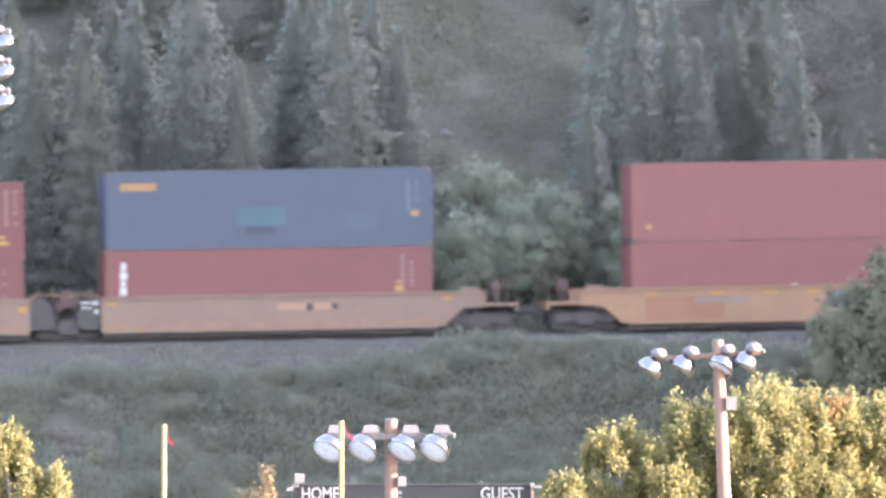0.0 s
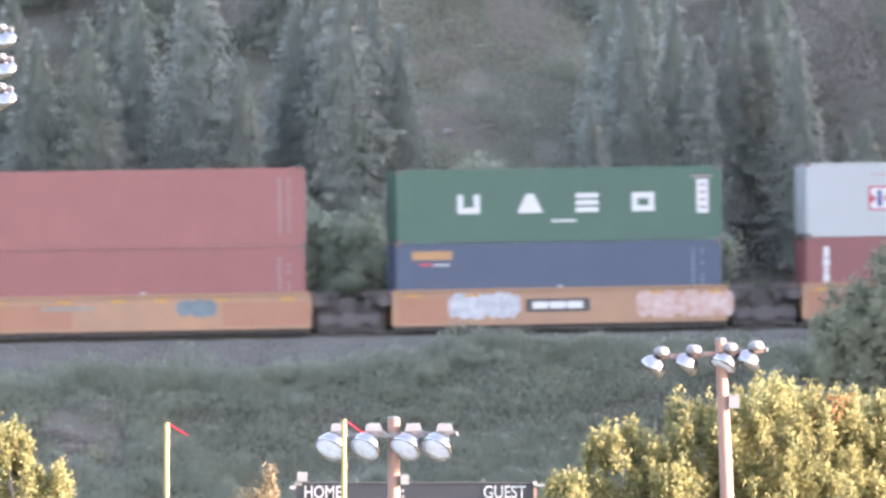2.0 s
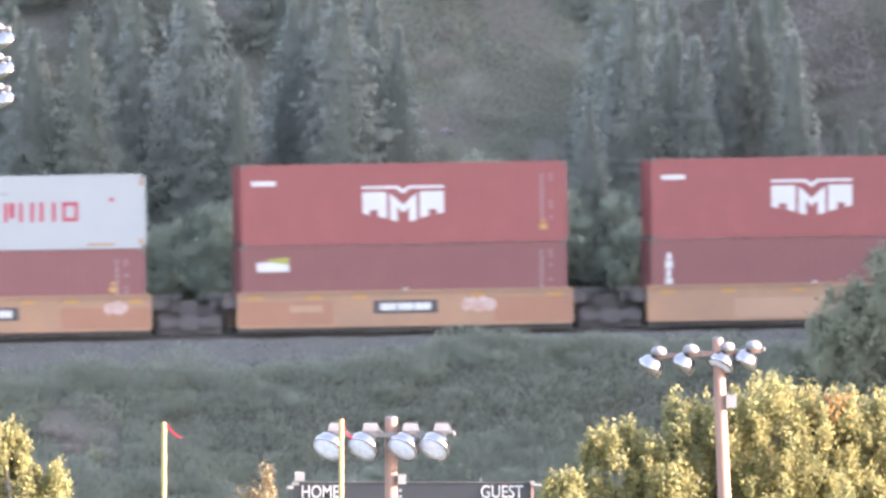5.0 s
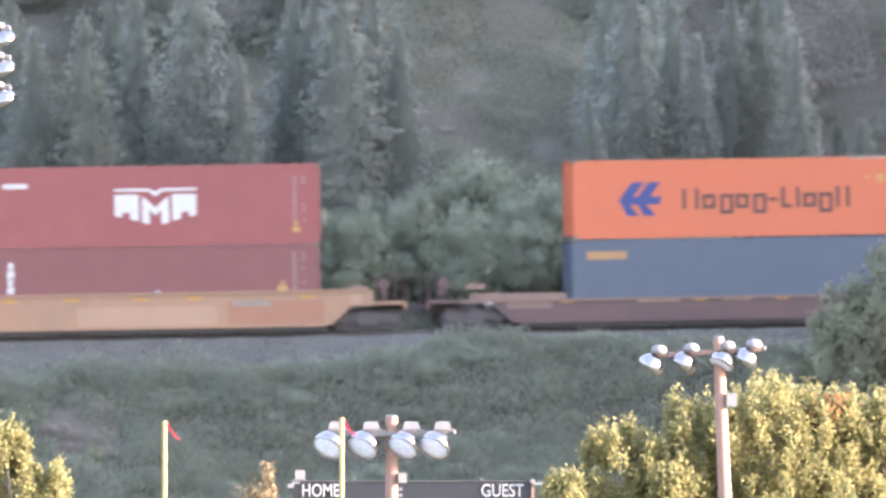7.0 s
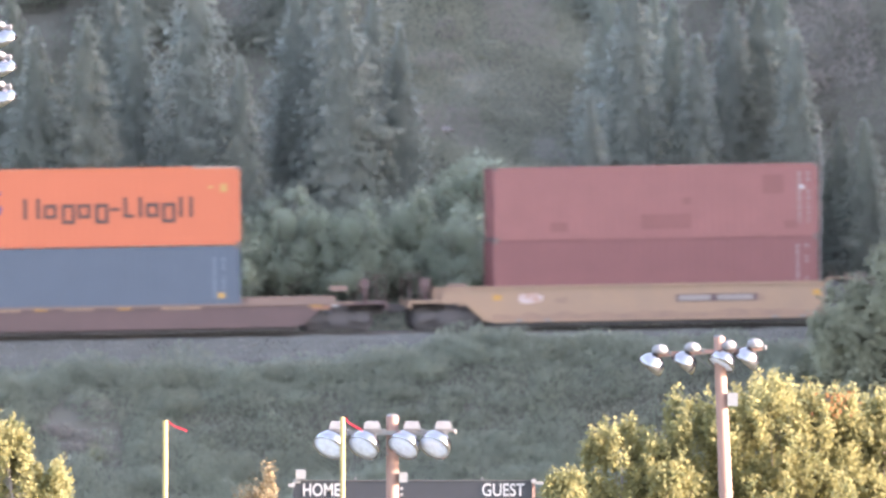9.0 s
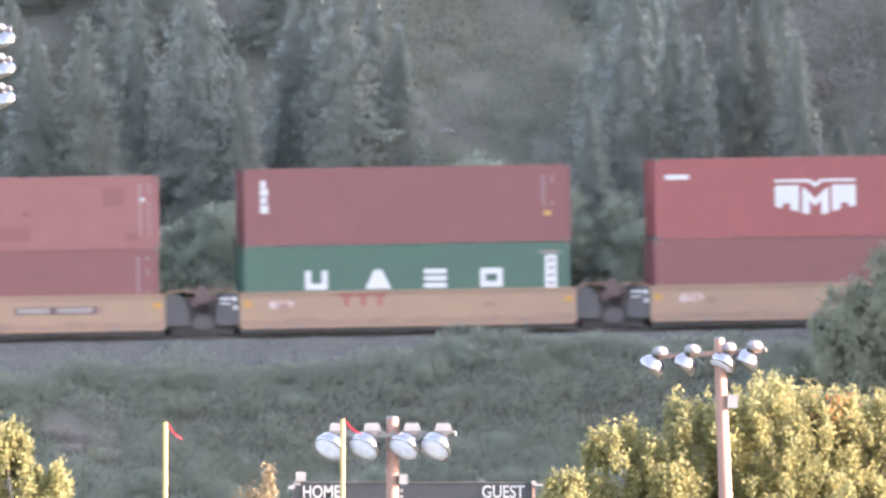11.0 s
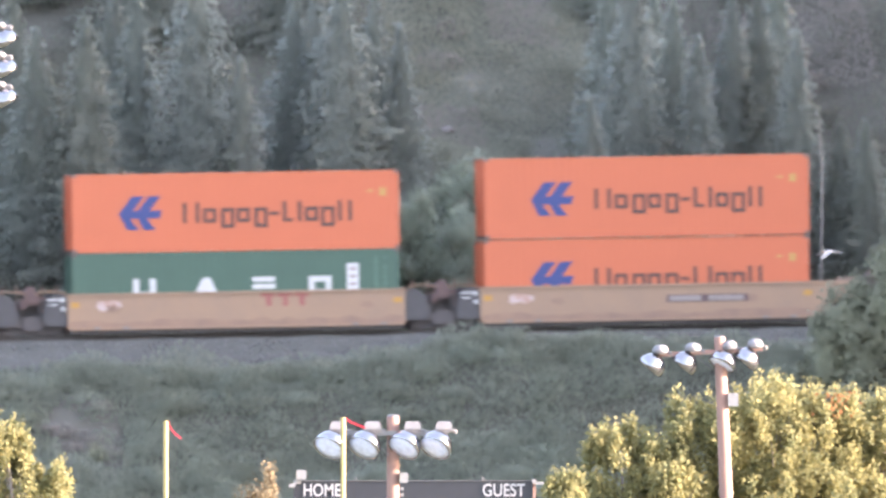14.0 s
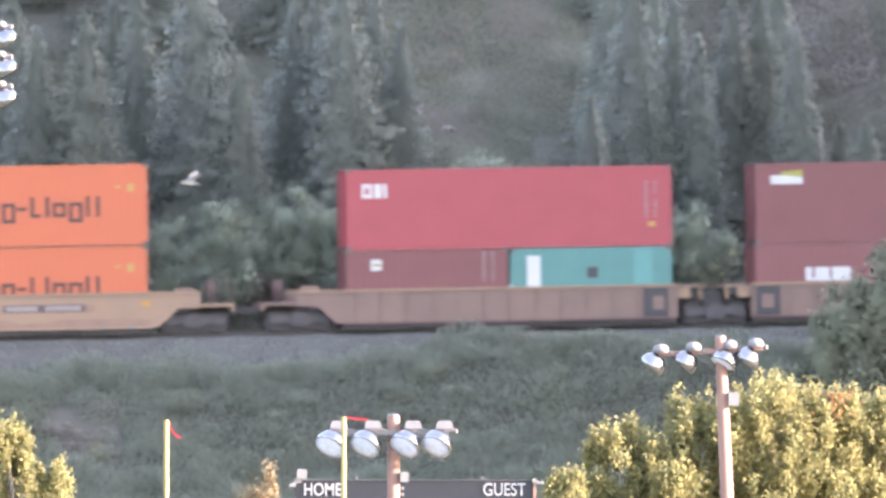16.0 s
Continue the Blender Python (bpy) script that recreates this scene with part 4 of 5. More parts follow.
tube(bm, (UP[0][0], UP[0][1], 3.05), (UP[1][0], UP[1][1], 3.05), .075, n=12)
part("crossbar", bm, M_YELLOW, goal)
bm = bmesh.new()
mx, my = (UP[0][0] + UP[1][0]) / 2, (UP[0][1] + UP[1][1]) / 2
tube(bm, (mx, my, 3.05), (mx - .6, my + .9, 2.4), .1, n=12), tube(bm, (mx - .6, my + .9, 2.4), (mx - .9, my + 1.3, 0.02), .1, n=12)
part("gooseneck", bm, M_YELLOW, goal)

RIBBONS = []
for (x, y, z), name in zip(UP, ("ribbon", "ribbon")):
    rb = thing(name, pose(x + .06, y, z - .02), "thin red ribbon tied to the top of a goal upright", "ribbon", "ribbons on the goal posts")
    pieces = []
    for k in range(5):
        bm = bmesh.new()
        prism(bm, [(0, -.014), (.11, -.017), (.11, .014), (0, .017)], -.004, .004)
        pieces.append(part("ribbon_piece", bm, M_RIBBON, rb))
    RIBBONS.append(pieces)


def floodlight(pole, x, y, z, size, ax, dome=0.0):
    """One flood lamp hung on an arm at x, y, z; its housing is a tapered box, or a round dome of the scale given."""
    bm = bmesh.new()
    rings = []
    if dome:
        lathe(bm, [(.02, -.02), (.15, -.02), (.205, .03), (.21, .09), (.175, .17), (.1, .215), (.01, .225)], 18, Matrix.Translation((x + .02, y, z + .04)) @ Matrix.Scale(size * dome, 4))
    for w, d, zz in () if dome else ((.13, .12, -.03), (.15, .13, .02), (.205, .16, .035), (.21, .16, .07), (.165, .13, .19), (.14, .11, .205)):
        rings.append([bm.verts.new((x + .04 + a * w * size * .84, y + b * d * size * .84, z + .05 + zz * size * .98)) for a, b in ((-1, -1), (1, -1), (1, 1), (-1, 1))])
    if rings:
        bm.faces.new(rings[0][::-1]), bm.faces.new(rings[-1])
    for lo, hi in zip(rings, rings[1:]):
        for k in range(4):
            bm.faces.new((lo[k], lo[(k + 1) % 4], hi[(k + 1) % 4], hi[k]))
    hd = part("ballast_housing", bm, M_BALLASTBOX, pole, "pinkish grey cast lamp housing")
    m = Matrix.Translation((x - .02, y, z - .06)) @ Vector(ax).to_track_quat("Z", "Y").to_matrix().to_4x4() @ Matrix.Scale(size, 4)
    bm = bmesh.new()
    lathe(bm, [(.0, -.03), (.12, -.02), (.21, .04), (.285, .13), (.325, .24), (.34, .36), (.325, .36), (.31, .24), (.27, .15), (.2, .08), (.05, .03)], 22, m)
    rf = part("reflector", bm, M_ALU, hd, "shiny spun aluminium reflector")
    bm = bmesh.new()
    lathe(bm, [(.0, .325), (.318, .325), (.318, .338), (.2, .352), (.0, .358)], 22, m)
    part("lens", bm, M_LENS, hd, "frosted lamp glass").visible_shadow = False
    bm = bmesh.new()
    lathe(bm, [(.0, .03), (.04, .05), (.045, .1), (.07, .15), (.07, .2), (.03, .25), (.0, .26)], 12, m)
    part("bulb", bm, M_GLASS, hd)
    bm = bmesh.new()
    tube(bm, (x + .02, y, z + .06), (x + .27 * size, y - .02, z + .07), .05, .04, n=8), tube(bm, (x + .27 * size, y - .02, z + .09), (x + .28 * size, y - .02, z - .02), .04, .03, n=8)
    part("yoke", bm, M_BALLASTBOX, hd)


def light_pole(base, top, r0, r1, arms, label, lamps, tilt=0.0, boxes_=(), size=1.0, dome=0.0):
    """A wooden pole from base to top with cross arms; lamps: arm height, offset along the arm."""
    pole = thing("light_pole", Matrix(), label, "light pole", "floodlight poles round the field")
    b, t = Vector(base), Vector(top)
    bm = bmesh.new()
    tube(bm, b, t, r0, r1, n=18)
    shaft = part("shaft", bm, M_POLE, pole)
    bm = bmesh.new()
    tube(bm, t + Vector((0, 0, -.005)), t + Vector((0, 0, .04)), r1 * 1.03, r1 * .7, n=18)
    part("pole_cap", bm, M_GALV, pole)
    for z, a0, a1, front in arms:
        p = b + (t - b) * ((z - b.z) / (t.z - b.z))
        dz = math.tan(radians(tilt))
        bm = bmesh.new()
        prism(bm, [(p.x + a0, z + a0 * dz - .06), (p.x + a1, z + a1 * dz - .06), (p.x + a1, z + a1 * dz + .06), (p.x + a0, z + a0 * dz + .06)], p.y - front - .06, p.y - front + .06)
        part("cross_arm", bm, M_GALV if tilt == 0 else M_POLE, pole)
        bm = bmesh.new()
        tube(bm, (p.x + a0 * .45, p.y - front, z - .05), (p.x - .1, p.y - front, z - .55), .018, n=6)
        tube(bm, (p.x + a1 * .45, p.y - front, z - .05), (p.x + .1, p.y - front, z - .55), .018, n=6)
        part("brace", bm, M_GALV, pole)
        for off, ax in lamps:
            floodlight(pole, p.x + off, p.y - front - .02, z + off * dz, size, ax, dome)
    for x0, x1, z0, z1, yy in boxes_:
        part("junction_box", boxes((x0, x1, yy - .14, yy + .1, z0, z1)), M_BOX, pole, "white junction box")
    return pole


AX = (-.64, .1, -.76)
AX2 = (-.40, -.56, -.72)
light_pole((-1.30, 341, 0), (-1.316, 341, 8.93), .19, .155, [(8.5, -1.62, 1.4, .17)], "weathered wooden floodlight pole with four lamps on one arm",
           [(-1.42, AX2), (-.55, AX2), (.46, AX2), (1.25, AX2)], 0.0, [(-1.14, -.93, 7.25, 7.5, 340.9)], 1.24)
light_pole((7.81, 361, 0), (7.36, 361, 10.80), .225, .15, [(10.42, -1.7, 1.15, .0)], "leaning wooden floodlight pole with four lamps and white box",
           [(-1.62, AX), (-.75, AX), (.22, (-.42, -.3, -.78)), (.92, AX)], 3.5, [(7.58, 7.86, 8.95, 9.3, 360.9)], 1.1, .95)
light_pole((-12.46, 341, 0), (-12.46, 341, 19.1), .26, .18, [(18.72, -1.4, 1.45, .2), (17.97, -1.4, 1.45, .2), (17.22, -1.45, 1.5, .2)], "tall wooden floodlight pole with three lamp arms",
           [(1.2, (.5, .14, -.85)), (-1.3, (-.35, -.2, -.9))], 0.0, (), 1.05, .62)

board = thing("scoreboard", Matrix(), "black scoreboard with white captions on steel posts", "scoreboard")
part("face_panel", boxes((-4.0, 2.32, 356, 356.25, 4.55, 7.02)), M_BOARD, board)
part("top_trim", boxes((-4.02, 2.34, 355.97, 356.28, 7.02, 7.04)), M_BLACK, board)
for x in (-3.3, 1.6):
    part("post", boxes((x - .1, x + .1, 356.26, 356.46, 0.02, 6.9)), M_GALV, board)
part("side_trim", boxes((2.325, 2.40, 355.95, 356.25, 4.6, 7.08)), M_POLE, board)
part("speaker", boxes((-3.92, -3.66, 355.8, 356.1, 7.07, 7.32)), M_BOX, board, "white box-shaped loudspeaker")
part("speaker_bracket", boxes((-4.12, -3.95, 355.85, 356.0, 6.86, 6.96), (-4.0, -3.8, 355.9, 356.0, 6.96, 7.07)), M_BOX, board)
part("horn", boxes((2.36, 2.62, 355.85, 356.05, 6.94, 7.0), (2.3, 2.42, 355.8, 356.0, 6.98, 7.08)), M_BOX, board)
for x in (-2.35, 1.0):
    part("lug", boxes((x - .03, x + .03, 356.0, 356.1, 7.06, 7.12)), M_GALV, board)


def caption(body, x, z, width, h, parent):
    cu = bpy.data.curves.new("caption", "FONT")
    cu.body, cu.extrude, cu.align_x, cu.offset = body, .006, "CENTER", .012
    tmp = bpy.data.objects.new("caption", cu)
    scene.collection.objects.link(tmp)
    bpy.context.view_layer.update()
    me = bpy.data.meshes.new_from_object(tmp.evaluated_get(bpy.context.evaluated_depsgraph_get()))
    bpy.data.objects.remove(tmp)
    co = np.array([v.co[:] for v in me.vertices])
    lo, hi = co.min(0), co.max(0)
    me.transform(Matrix.Diagonal((width / (hi[0] - lo[0]), h / (hi[1] - lo[1]), 1, 1)) @ Matrix.Translation((-(lo[0] + hi[0]) / 2, -lo[1], 0)))
    me.materials.append(M_CAPTION)
    o = part("caption", me, None, parent, "white caption lettering")
    o.matrix_basis = pose(x, 355.99, z, 90, 0, 0)


caption("HOME", -3.24, 6.62, .98, .34, board)
caption("GUEST", 1.56, 6.62, 1.12, .34, board)
part("digit_colon", boxes((-1.17, -1.09, 355.985, 355.998, 6.78, 6.86), (-1.17, -1.09, 355.985, 355.998, 6.62, 6.70)), M_BOX, board)


# ---- plants ----
def broadleaf(name, x, y, blobs, n_sprigs, leaves, size, material, label, seed, base_z=None, bark=M_BARK, sprig=(.22, .42), accents=None, trunk=True, soft=False, towers=0, inner=.55):
    """A tree whose crown is many upright sprigs of leaves in blobs (x, y, z, rx, rz)."""
    r = np.random.default_rng(seed)
    n_main = len(blobs)
    bz = float(height(x, y)) if base_z is None else base_z
    tree = thing(name, pose(x, y, bz), label, "tree" if "tree" in name else "shrub")
    if towers:
        blobs = list(blobs)
        for k in range(towers):              # upright bunches that break the outline
            b = blobs[r.integers(0, n_main)]
            a, q = r.uniform(0, 2 * math.pi), r.uniform(.2, .95)
            blobs.append((b[0] + math.cos(a) * q * b[3], b[1] + math.sin(a) * q * b[3], b[2] + b[4] * math.sqrt(1 - q * q) * .8, r.uniform(.2, .34), r.uniform(.4, .65)))
    vol = np.array([b[3] ** 2 * b[4] * (1 if i < n_main else 7) for i, b in enumerate(blobs)])
    pick = r.choice(len(blobs), n_sprigs, p=vol / vol.sum())
    d = r.normal(size=(n_sprigs, 3))
    d /= np.linalg.norm(d, axis=1)[:, None]
    rad = r.uniform(.35, 1.0, (n_sprigs, 1)) ** .5
    B = np.array(blobs)[pick]
    tips = np.stack([B[:, 0] - x, B[:, 1] - y, B[:, 2] - bz], 1) + d * rad * np.stack([B[:, 3], B[:, 3], B[:, 4]], 1)
    tips[:, 2] = np.maximum(tips[:, 2], .2)
    spread = r.normal(size=(n_sprigs, leaves, 3))
    spread *= (r.uniform(.1, 1.7, (n_sprigs, leaves)) / np.linalg.norm(spread, axis=2))[:, :, None]
    spread *= np.array([sprig[0], sprig[0], sprig[1]]) * r.uniform(.6, 1.25, (n_sprigs, 1, 1))
    pts = (tips[:, None, :] + spread).reshape(-1, 3)
    if soft:
        out = np.repeat(d, leaves, 0) + np.array([0, -.2, .3])
        v, f, nn = leaf_quads(r, pts, size, outward=out)
        v, f, nn = with_cores(v, f, nn, [core(r, (b[0] - x, b[1] - y, b[2] - bz), b[3] * inner, b[4] * inner, 12, 8) for b in blobs])
        part("crown", array_mesh("crown", v, f, material, normals=nn), None, tree)
    else:
        v, f = leaf_quads(r, pts, size)
        part("crown", array_mesh("crown", v, f, material), None, tree)
    if accents:
        am, ax, ay, az, ar, an = accents
        pts = np.array([ax - x, ay - y, az - bz]) + r.normal(size=(an, 3)) * ar
        v, f = leaf_quads(r, pts, size)
        tagged(part("rusty_foliage", array_mesh("rusty_foliage", v, f, am), None, tree, "rust-coloured leaves"), kind="stuff")
    if trunk:
        bm = bmesh.new()
        topz = max(b[2] for b in blobs) - bz
        tube(bm, (0, 0, -.2), (0, 0, topz * .5), .16, .1, n=9), tube(bm, (0, 0, topz * .5), (0, 0, topz * .9), .1, .03, n=7)
        part("trunk", bm, bark, tree)
        bm = bmesh.new()
        for i in r.choice(n_sprigs, min(26, n_sprigs), replace=False):
            t = tips[i]
            z0 = max(.3, t[2] * r.uniform(.35, .6))
            mid = (t[0] * .55, t[1] * .55, (z0 + t[2]) / 2 + .1)
            tube(bm, (0, 0, z0), mid, .05, .03, n=5), tube(bm, mid, tuple(t), .03, .01, n=5)
        tagged(part("branchwork", bm, bark, tree), kind="stuff")
    return tree


GOLD = "tree with yellowing sunlit leaves beside the field"
broadleaf("cottonwood_tree", 9.3, 373.5, [(9.3, 373.5, 7.6, 2.3, 1.75), (8.0, 373, 7.2, 1.6, 1.7), (9.6, 373, 5.2, 3.2, 2.4), (10.6, 374, 7.6, 1.4, 1.5), (6.95, 373, 7.5, 1.0, 1.4)], 950, 80, .125, M_LEAF, GOLD, 31, towers=60, sprig=(.15, .33),
          accents=(M_LEAF_RED, 10.9, 372.6, 8.9, .24, 60))
broadleaf("cottonwood_tree", 4.9, 372, [(4.9, 372, 6.9, 1.05, 1.35), (5.9, 372.2, 6.4, 1.0, 1.3), (4.8, 372, 5.0, 1.7, 1.7), (6.2, 371.6, 6.1, 1.0, 1.2)], 420, 80, .125, M_LEAF, GOLD, 32, towers=26, sprig=(.15, .32))
broadleaf("cottonwood_tree", 12.2, 374, [(11.7, 374, 7.3, 1.35, 1.6), (12.9, 374, 6.8, 1.5, 1.5), (12.0, 374, 5.0, 2.2, 2.0)], 360, 80, .125, M_LEAF, GOLD, 33, towers=30, sprig=(.15, .32))
broadleaf("cottonwood_tree", 3.3, 371, [(3.3, 371, 5.9, .8, .85), (3.4, 371, 4.6, 1.1, 1.1)], 110, 80, .12, M_LEAF, GOLD, 34, towers=6, sprig=(.16, .28))
broadleaf("poplar_tree", -10.9, 350, [(-10.95, 350, 7.35, .7, 1.15), (-10.9, 350, 6.2, 1.0, 1.3), (-11.5, 350, 6.9, .7, 1.2), (-10.1, 350, 6.6, .65, .8), (-11.6, 350, 7.3, .6, 1.1), (-10.6, 350, 4.5, 1.5, 1.6)], 260, 80, .12, M_LEAF, GOLD, 35, towers=18, sprig=(.14, .3))
broadleaf("withered_tree", -4.65, 350, [(-4.55, 350, 6.95, .17, .62), (-4.75, 350, 6.4, .38, .6), (-5.05, 350, 6.3, .36, .5), (-4.6, 350, 5.0, .8, 1.3)], 560, 64, .075, M_LEAF_BROWN, "small tree with dry brown leaves near the scoreboard", 36, sprig=(.12, .34))


# conifers: six grown shapes, set many times
def conifer_meshes(seed, h, w, material):
    """A spire of drooping tiers: a dense lumpy body, and boughs with needle sprays that fringe it."""
    r = np.random.default_rng(seed)
    z = h * .05
    cents, dirs, outs = [], [], []
    while z < h * .985:
        k = 1 - z / h
        ln = w * (k ** .85) * r.uniform(.8, 1.15) + .08
        for j in range(r.integers(6, 9)):
            a = r.uniform(0, 2 * math.pi)
            l2 = ln * r.uniform(.7, 1.2)
            for d in np.arange(l2 * .4, l2, .11):
                sag = -.30 * d + .10 * d * d / max(l2, .2) + (.3 * d if k < .15 else 0)
                wide = .06 + .26 * (l2 - d)
                for e in range(4):
                    off = r.uniform(-1, 1) * wide
                    cents.append(np.array([math.cos(a) * d - math.sin(a) * off, math.sin(a) * d + math.cos(a) * off, z + sag - abs(off) * .25 + r.normal() * .05]))
                    side = a + (.6 if off > 0 else -.6) + r.normal() * .3
                    dirs.append((math.cos(side), math.sin(side), -.30 + r.normal() * .18))
                    outs.append((math.cos(a) * .6, math.sin(a) * .6, .1))
        z += h * .024 + .05
    rings, around = 48, 21
    Z, A = np.meshgrid(np.linspace(.02, .97, rings), np.arange(around) * 2 * math.pi / around, indexing="ij")
    lump = r.normal(size=(rings // 4 + 2, around // 3))          # broad lumps, and fine ones over them
    lump = lump[np.arange(rings)[:, None] // 4, np.arange(around)[None] // 3]
    lump = (lump + np.roll(lump, 1, 0) + np.roll(lump, 2, 0) + np.roll(lump, 1, 1)) / 4
    R = w * .30 * (1 - Z) ** .85 * (1 + .16 * lump) * r.uniform(.93, 1.07, Z.shape) + .02
    hull = np.stack([np.cos(A) * R, np.sin(A) * R, Z * h - R * .24], -1).reshape(-1, 3)
    n = 8200                               # hanging sprays all over the body
    zz = 1 - np.sqrt(r.uniform(.0008, .96, n))
    aa = r.uniform(0, 2 * math.pi, n)
    tier = (zz * 15 + .25 * np.sin(aa * 2 + seed) + .3 * np.sin(aa * 5)) % 1          # boughs in tiers, widest at each one's foot
    rr = w * (1 - zz) ** .85 * r.uniform(.36, .8, n) * (1.28 - .62 * tier) * (1 + .14 * np.sin(aa * 3 + zz * 21 + seed)) + .03
    flat = np.stack([np.cos(aa), np.sin(aa), aa * 0], 1)
    cents = np.concatenate([np.array(cents), flat * rr[:, None] + np.stack([aa * 0, aa * 0, zz * h - rr * .24], 1)])
    dirs = np.concatenate([np.array(dirs), flat * .5 + r.normal(size=(n, 3)) * .45 + np.array([0, 0, -.5])])
    outs = np.concatenate([np.array(outs), flat * .7 + np.array([0, 0, .1])])
    p, f, nn = leaf_quads(r, cents, .12, aspect=.55, outward=outs, along=dirs, lie=.38)
    k = np.arange(around)
    hf = np.concatenate([np.stack([i * around + k, i * around + (k + 1) % around, (i + 1) * around + (k + 1) % around, (i + 1) * around + k], 1) for i in range(rings - 1)])
    hn = np.stack([np.cos(A) * .7, np.sin(A) * .7, A * 0 + .4], -1).reshape(-1, 3)
    p, f, nn = with_cores(p, f, nn, [(hull, hf, hn / np.linalg.norm(hn, axis=1)[:, None])])
    crown = array_mesh("crown", p, f, material, normals=nn)
    bm = bmesh.new()
    tube(bm, (0, 0, -.4), (0, 0, h * .97), .008 * h, .01, n=7)
    return crown, finish(bm, "trunk", M_BARK), h


FIRS = [conifer_meshes(41, 9.0, 1.85, M_NEEDLE), conifer_meshes(42, 9.0, 2.15, M_NEEDLE2), conifer_meshes(43, 9.0, 1.6, M_NEEDLE), conifer_meshes(44, 9.0, 2.4, M_NEEDLE2),
        conifer_meshes(45, 9.0, 2.3, M_NEEDLE_PALE), conifer_meshes(46, 9.0, 1.75, M_NEEDLE_PALE)]


def conifer(x, v, h, kind, turn):
    s = (x + v * math.sin(THETA)) / math.cos(THETA)
    px, py = on_track(s, v)
    crown, trunk, h0 = FIRS[kind]
    k = h / h0
    tree = thing("conifer", pose(px, py, float(height(px, py)) - .1, 0, 0, turn) @ Matrix.Diagonal((1.27 * k ** .6, 1.27 * k ** .6, k, 1)),
                 "slim dark green conifer on the shaded hillside", "conifer", "conifers on the hillside")
    part("crown", crown, None, tree), part("trunk", trunk, None, tree)


# where each stands across the view, its place up the slope, the height of its tip, its shape
TREES = [(-16.4, 13, 23.3, 1), (-15.4, 10, 21.8, 1), (-13.5, 9, 22.3, 3), (-12.6, 15, 23.1, 1), (-11.7, 13, 23.5, 0), (-9.4, 11, 25.4, 4), (-7.7, 9.5, 20.7, 5), (-5.7, 14, 23.1, 4), (-4.9, 13, 23.5, 5),
         (-3.9, 10.5, 24.1, 4), (-2.7, 14, 23.3, 5), (-1.7, 12, 22.0, 5), (5.5, 9, 19.2, 5), (6.3, 18, 24.1, 0), (7.1, 12, 24.2, 4), (8.0, 16, 23.6, 0), (8.7, 14, 23.3, 2), (9.6, 11, 21.6, 5),
         (11.0, 14, 23.4, 5), (12.0, 15, 23.3, 1), (12.8, 19, 24.4, 0), (13.4, 11, 21.8, 5), (14.6, 27, 24.6, 2), (15.1, 11, 18.2, 1), (16.0, 9.5, 18.3, 1), (15.9, 26.5, 25.0, 1),
         (17.1, 27, 24.5, 3)]
rt = random.Random(7)
for x, v, top, kind in TREES:
    px, py = on_track((x + v * math.sin(THETA)) / math.cos(THETA), v)
    conifer(x, v, top - float(height(px, py)), kind, rt.uniform(0, 360))
for i in range(12):
    v = rt.uniform(24, 32)
    x = rt.uniform(-18.5, 18.5)
    if -1.0 < x < 5.6 or x > 13.8 and v < 27:
        continue
    conifer(x, v, rt.uniform(6.0, 10.5), rt.choice((1, 3) if x < 0 else (0, 2)), rt.uniform(0, 360))


def shrub_mass(name, label, spots, leaves, size, material, seed, lift=1.5, inner=True):
    """Many joined shrubs: spots of x, y, radius, height."""
    r = np.random.default_rng(seed)
    pts, outs, cores = [], [], []
    for x, y, rad, h in spots:
        z = float(height(x, y))
        n = int(leaves * 1.25 * (rad / 1.0) ** 1.5)
        d = r.normal(size=(n, 3))
        d /= np.linalg.norm(d, axis=1)[:, None]
        q = r.uniform(.4, 1.1, (n, 1)) ** .5
        stem = np.round(r.uniform(0, 6, (n, 1)))
        p = d * q * np.array([rad, rad, h * .55]) + np.array([0, 0, h * .42])
        p[:, :1] += .12 * np.sin(stem * 2.1 + x)
        p[:, 2] = np.maximum(p[:, 2] + r.normal(size=n) * h * .04, .02)
        pts.append(p + np.array([x, y, z]))
        outs.append(d * np.array([1, 1, .7]) + np.array([0, -.25, .25]))
        cores.append(core(r, (x, y, z + h * .34), rad * .42, h * .26, 9, 6, .16))
    v, f, nn = leaf_quads(r, np.concatenate(pts), size * .95, droop=lift, aspect=.4, outward=np.concatenate(outs), lie=.5)
    if inner:
        v, f, nn = with_cores(v, f, nn, cores)
    o = new(name, array_mesh(name, v, f, material, normals=nn))
    return tagged(o, label, "shrubs", kind="stuff")


rs = random.Random(12)
spots, dark = [], []
for i in range(540):
    s = rs.uniform(-18.5, 18.5)
    v = rs.uniform(-14.5, -5.6)
    if -15.8 < s < -12.9 and -12.5 < v < -7.0 and rs.random() < .55:          # bare earth patch
        continue
    x, y = on_track(s, v)
    (spots if rs.random() < .68 else dark).append((x, y, rs.uniform(.4, .9), rs.uniform(.5, 1.0)))
shoulder = []
for i in range(480):                              # growth along the ballast's foot, climbing the shoulder towards one end
    s = rs.uniform(-18.5, 18.5)
    k = float(smooth(-6, 1, s))
    x, y = on_track(s, rs.uniform(-6.6, -5.1 + .1 * k))
    crest_z = float(np.interp(s, CREST[0], CREST[1])) + .1 * math.sin(s * 1.7) + .08 * math.sin(s * 4.3)
    shoulder.append((x, y, rs.uniform(.35, .7), max(.35, crest_z - float(height(x, y))) * rs.uniform(.72, 1.0)))
shrub_mass("bank_shrubs", "dense green shrubs covering the railway bank", spots, 460, .12, M_SHRUB, 51, 1.5, False)
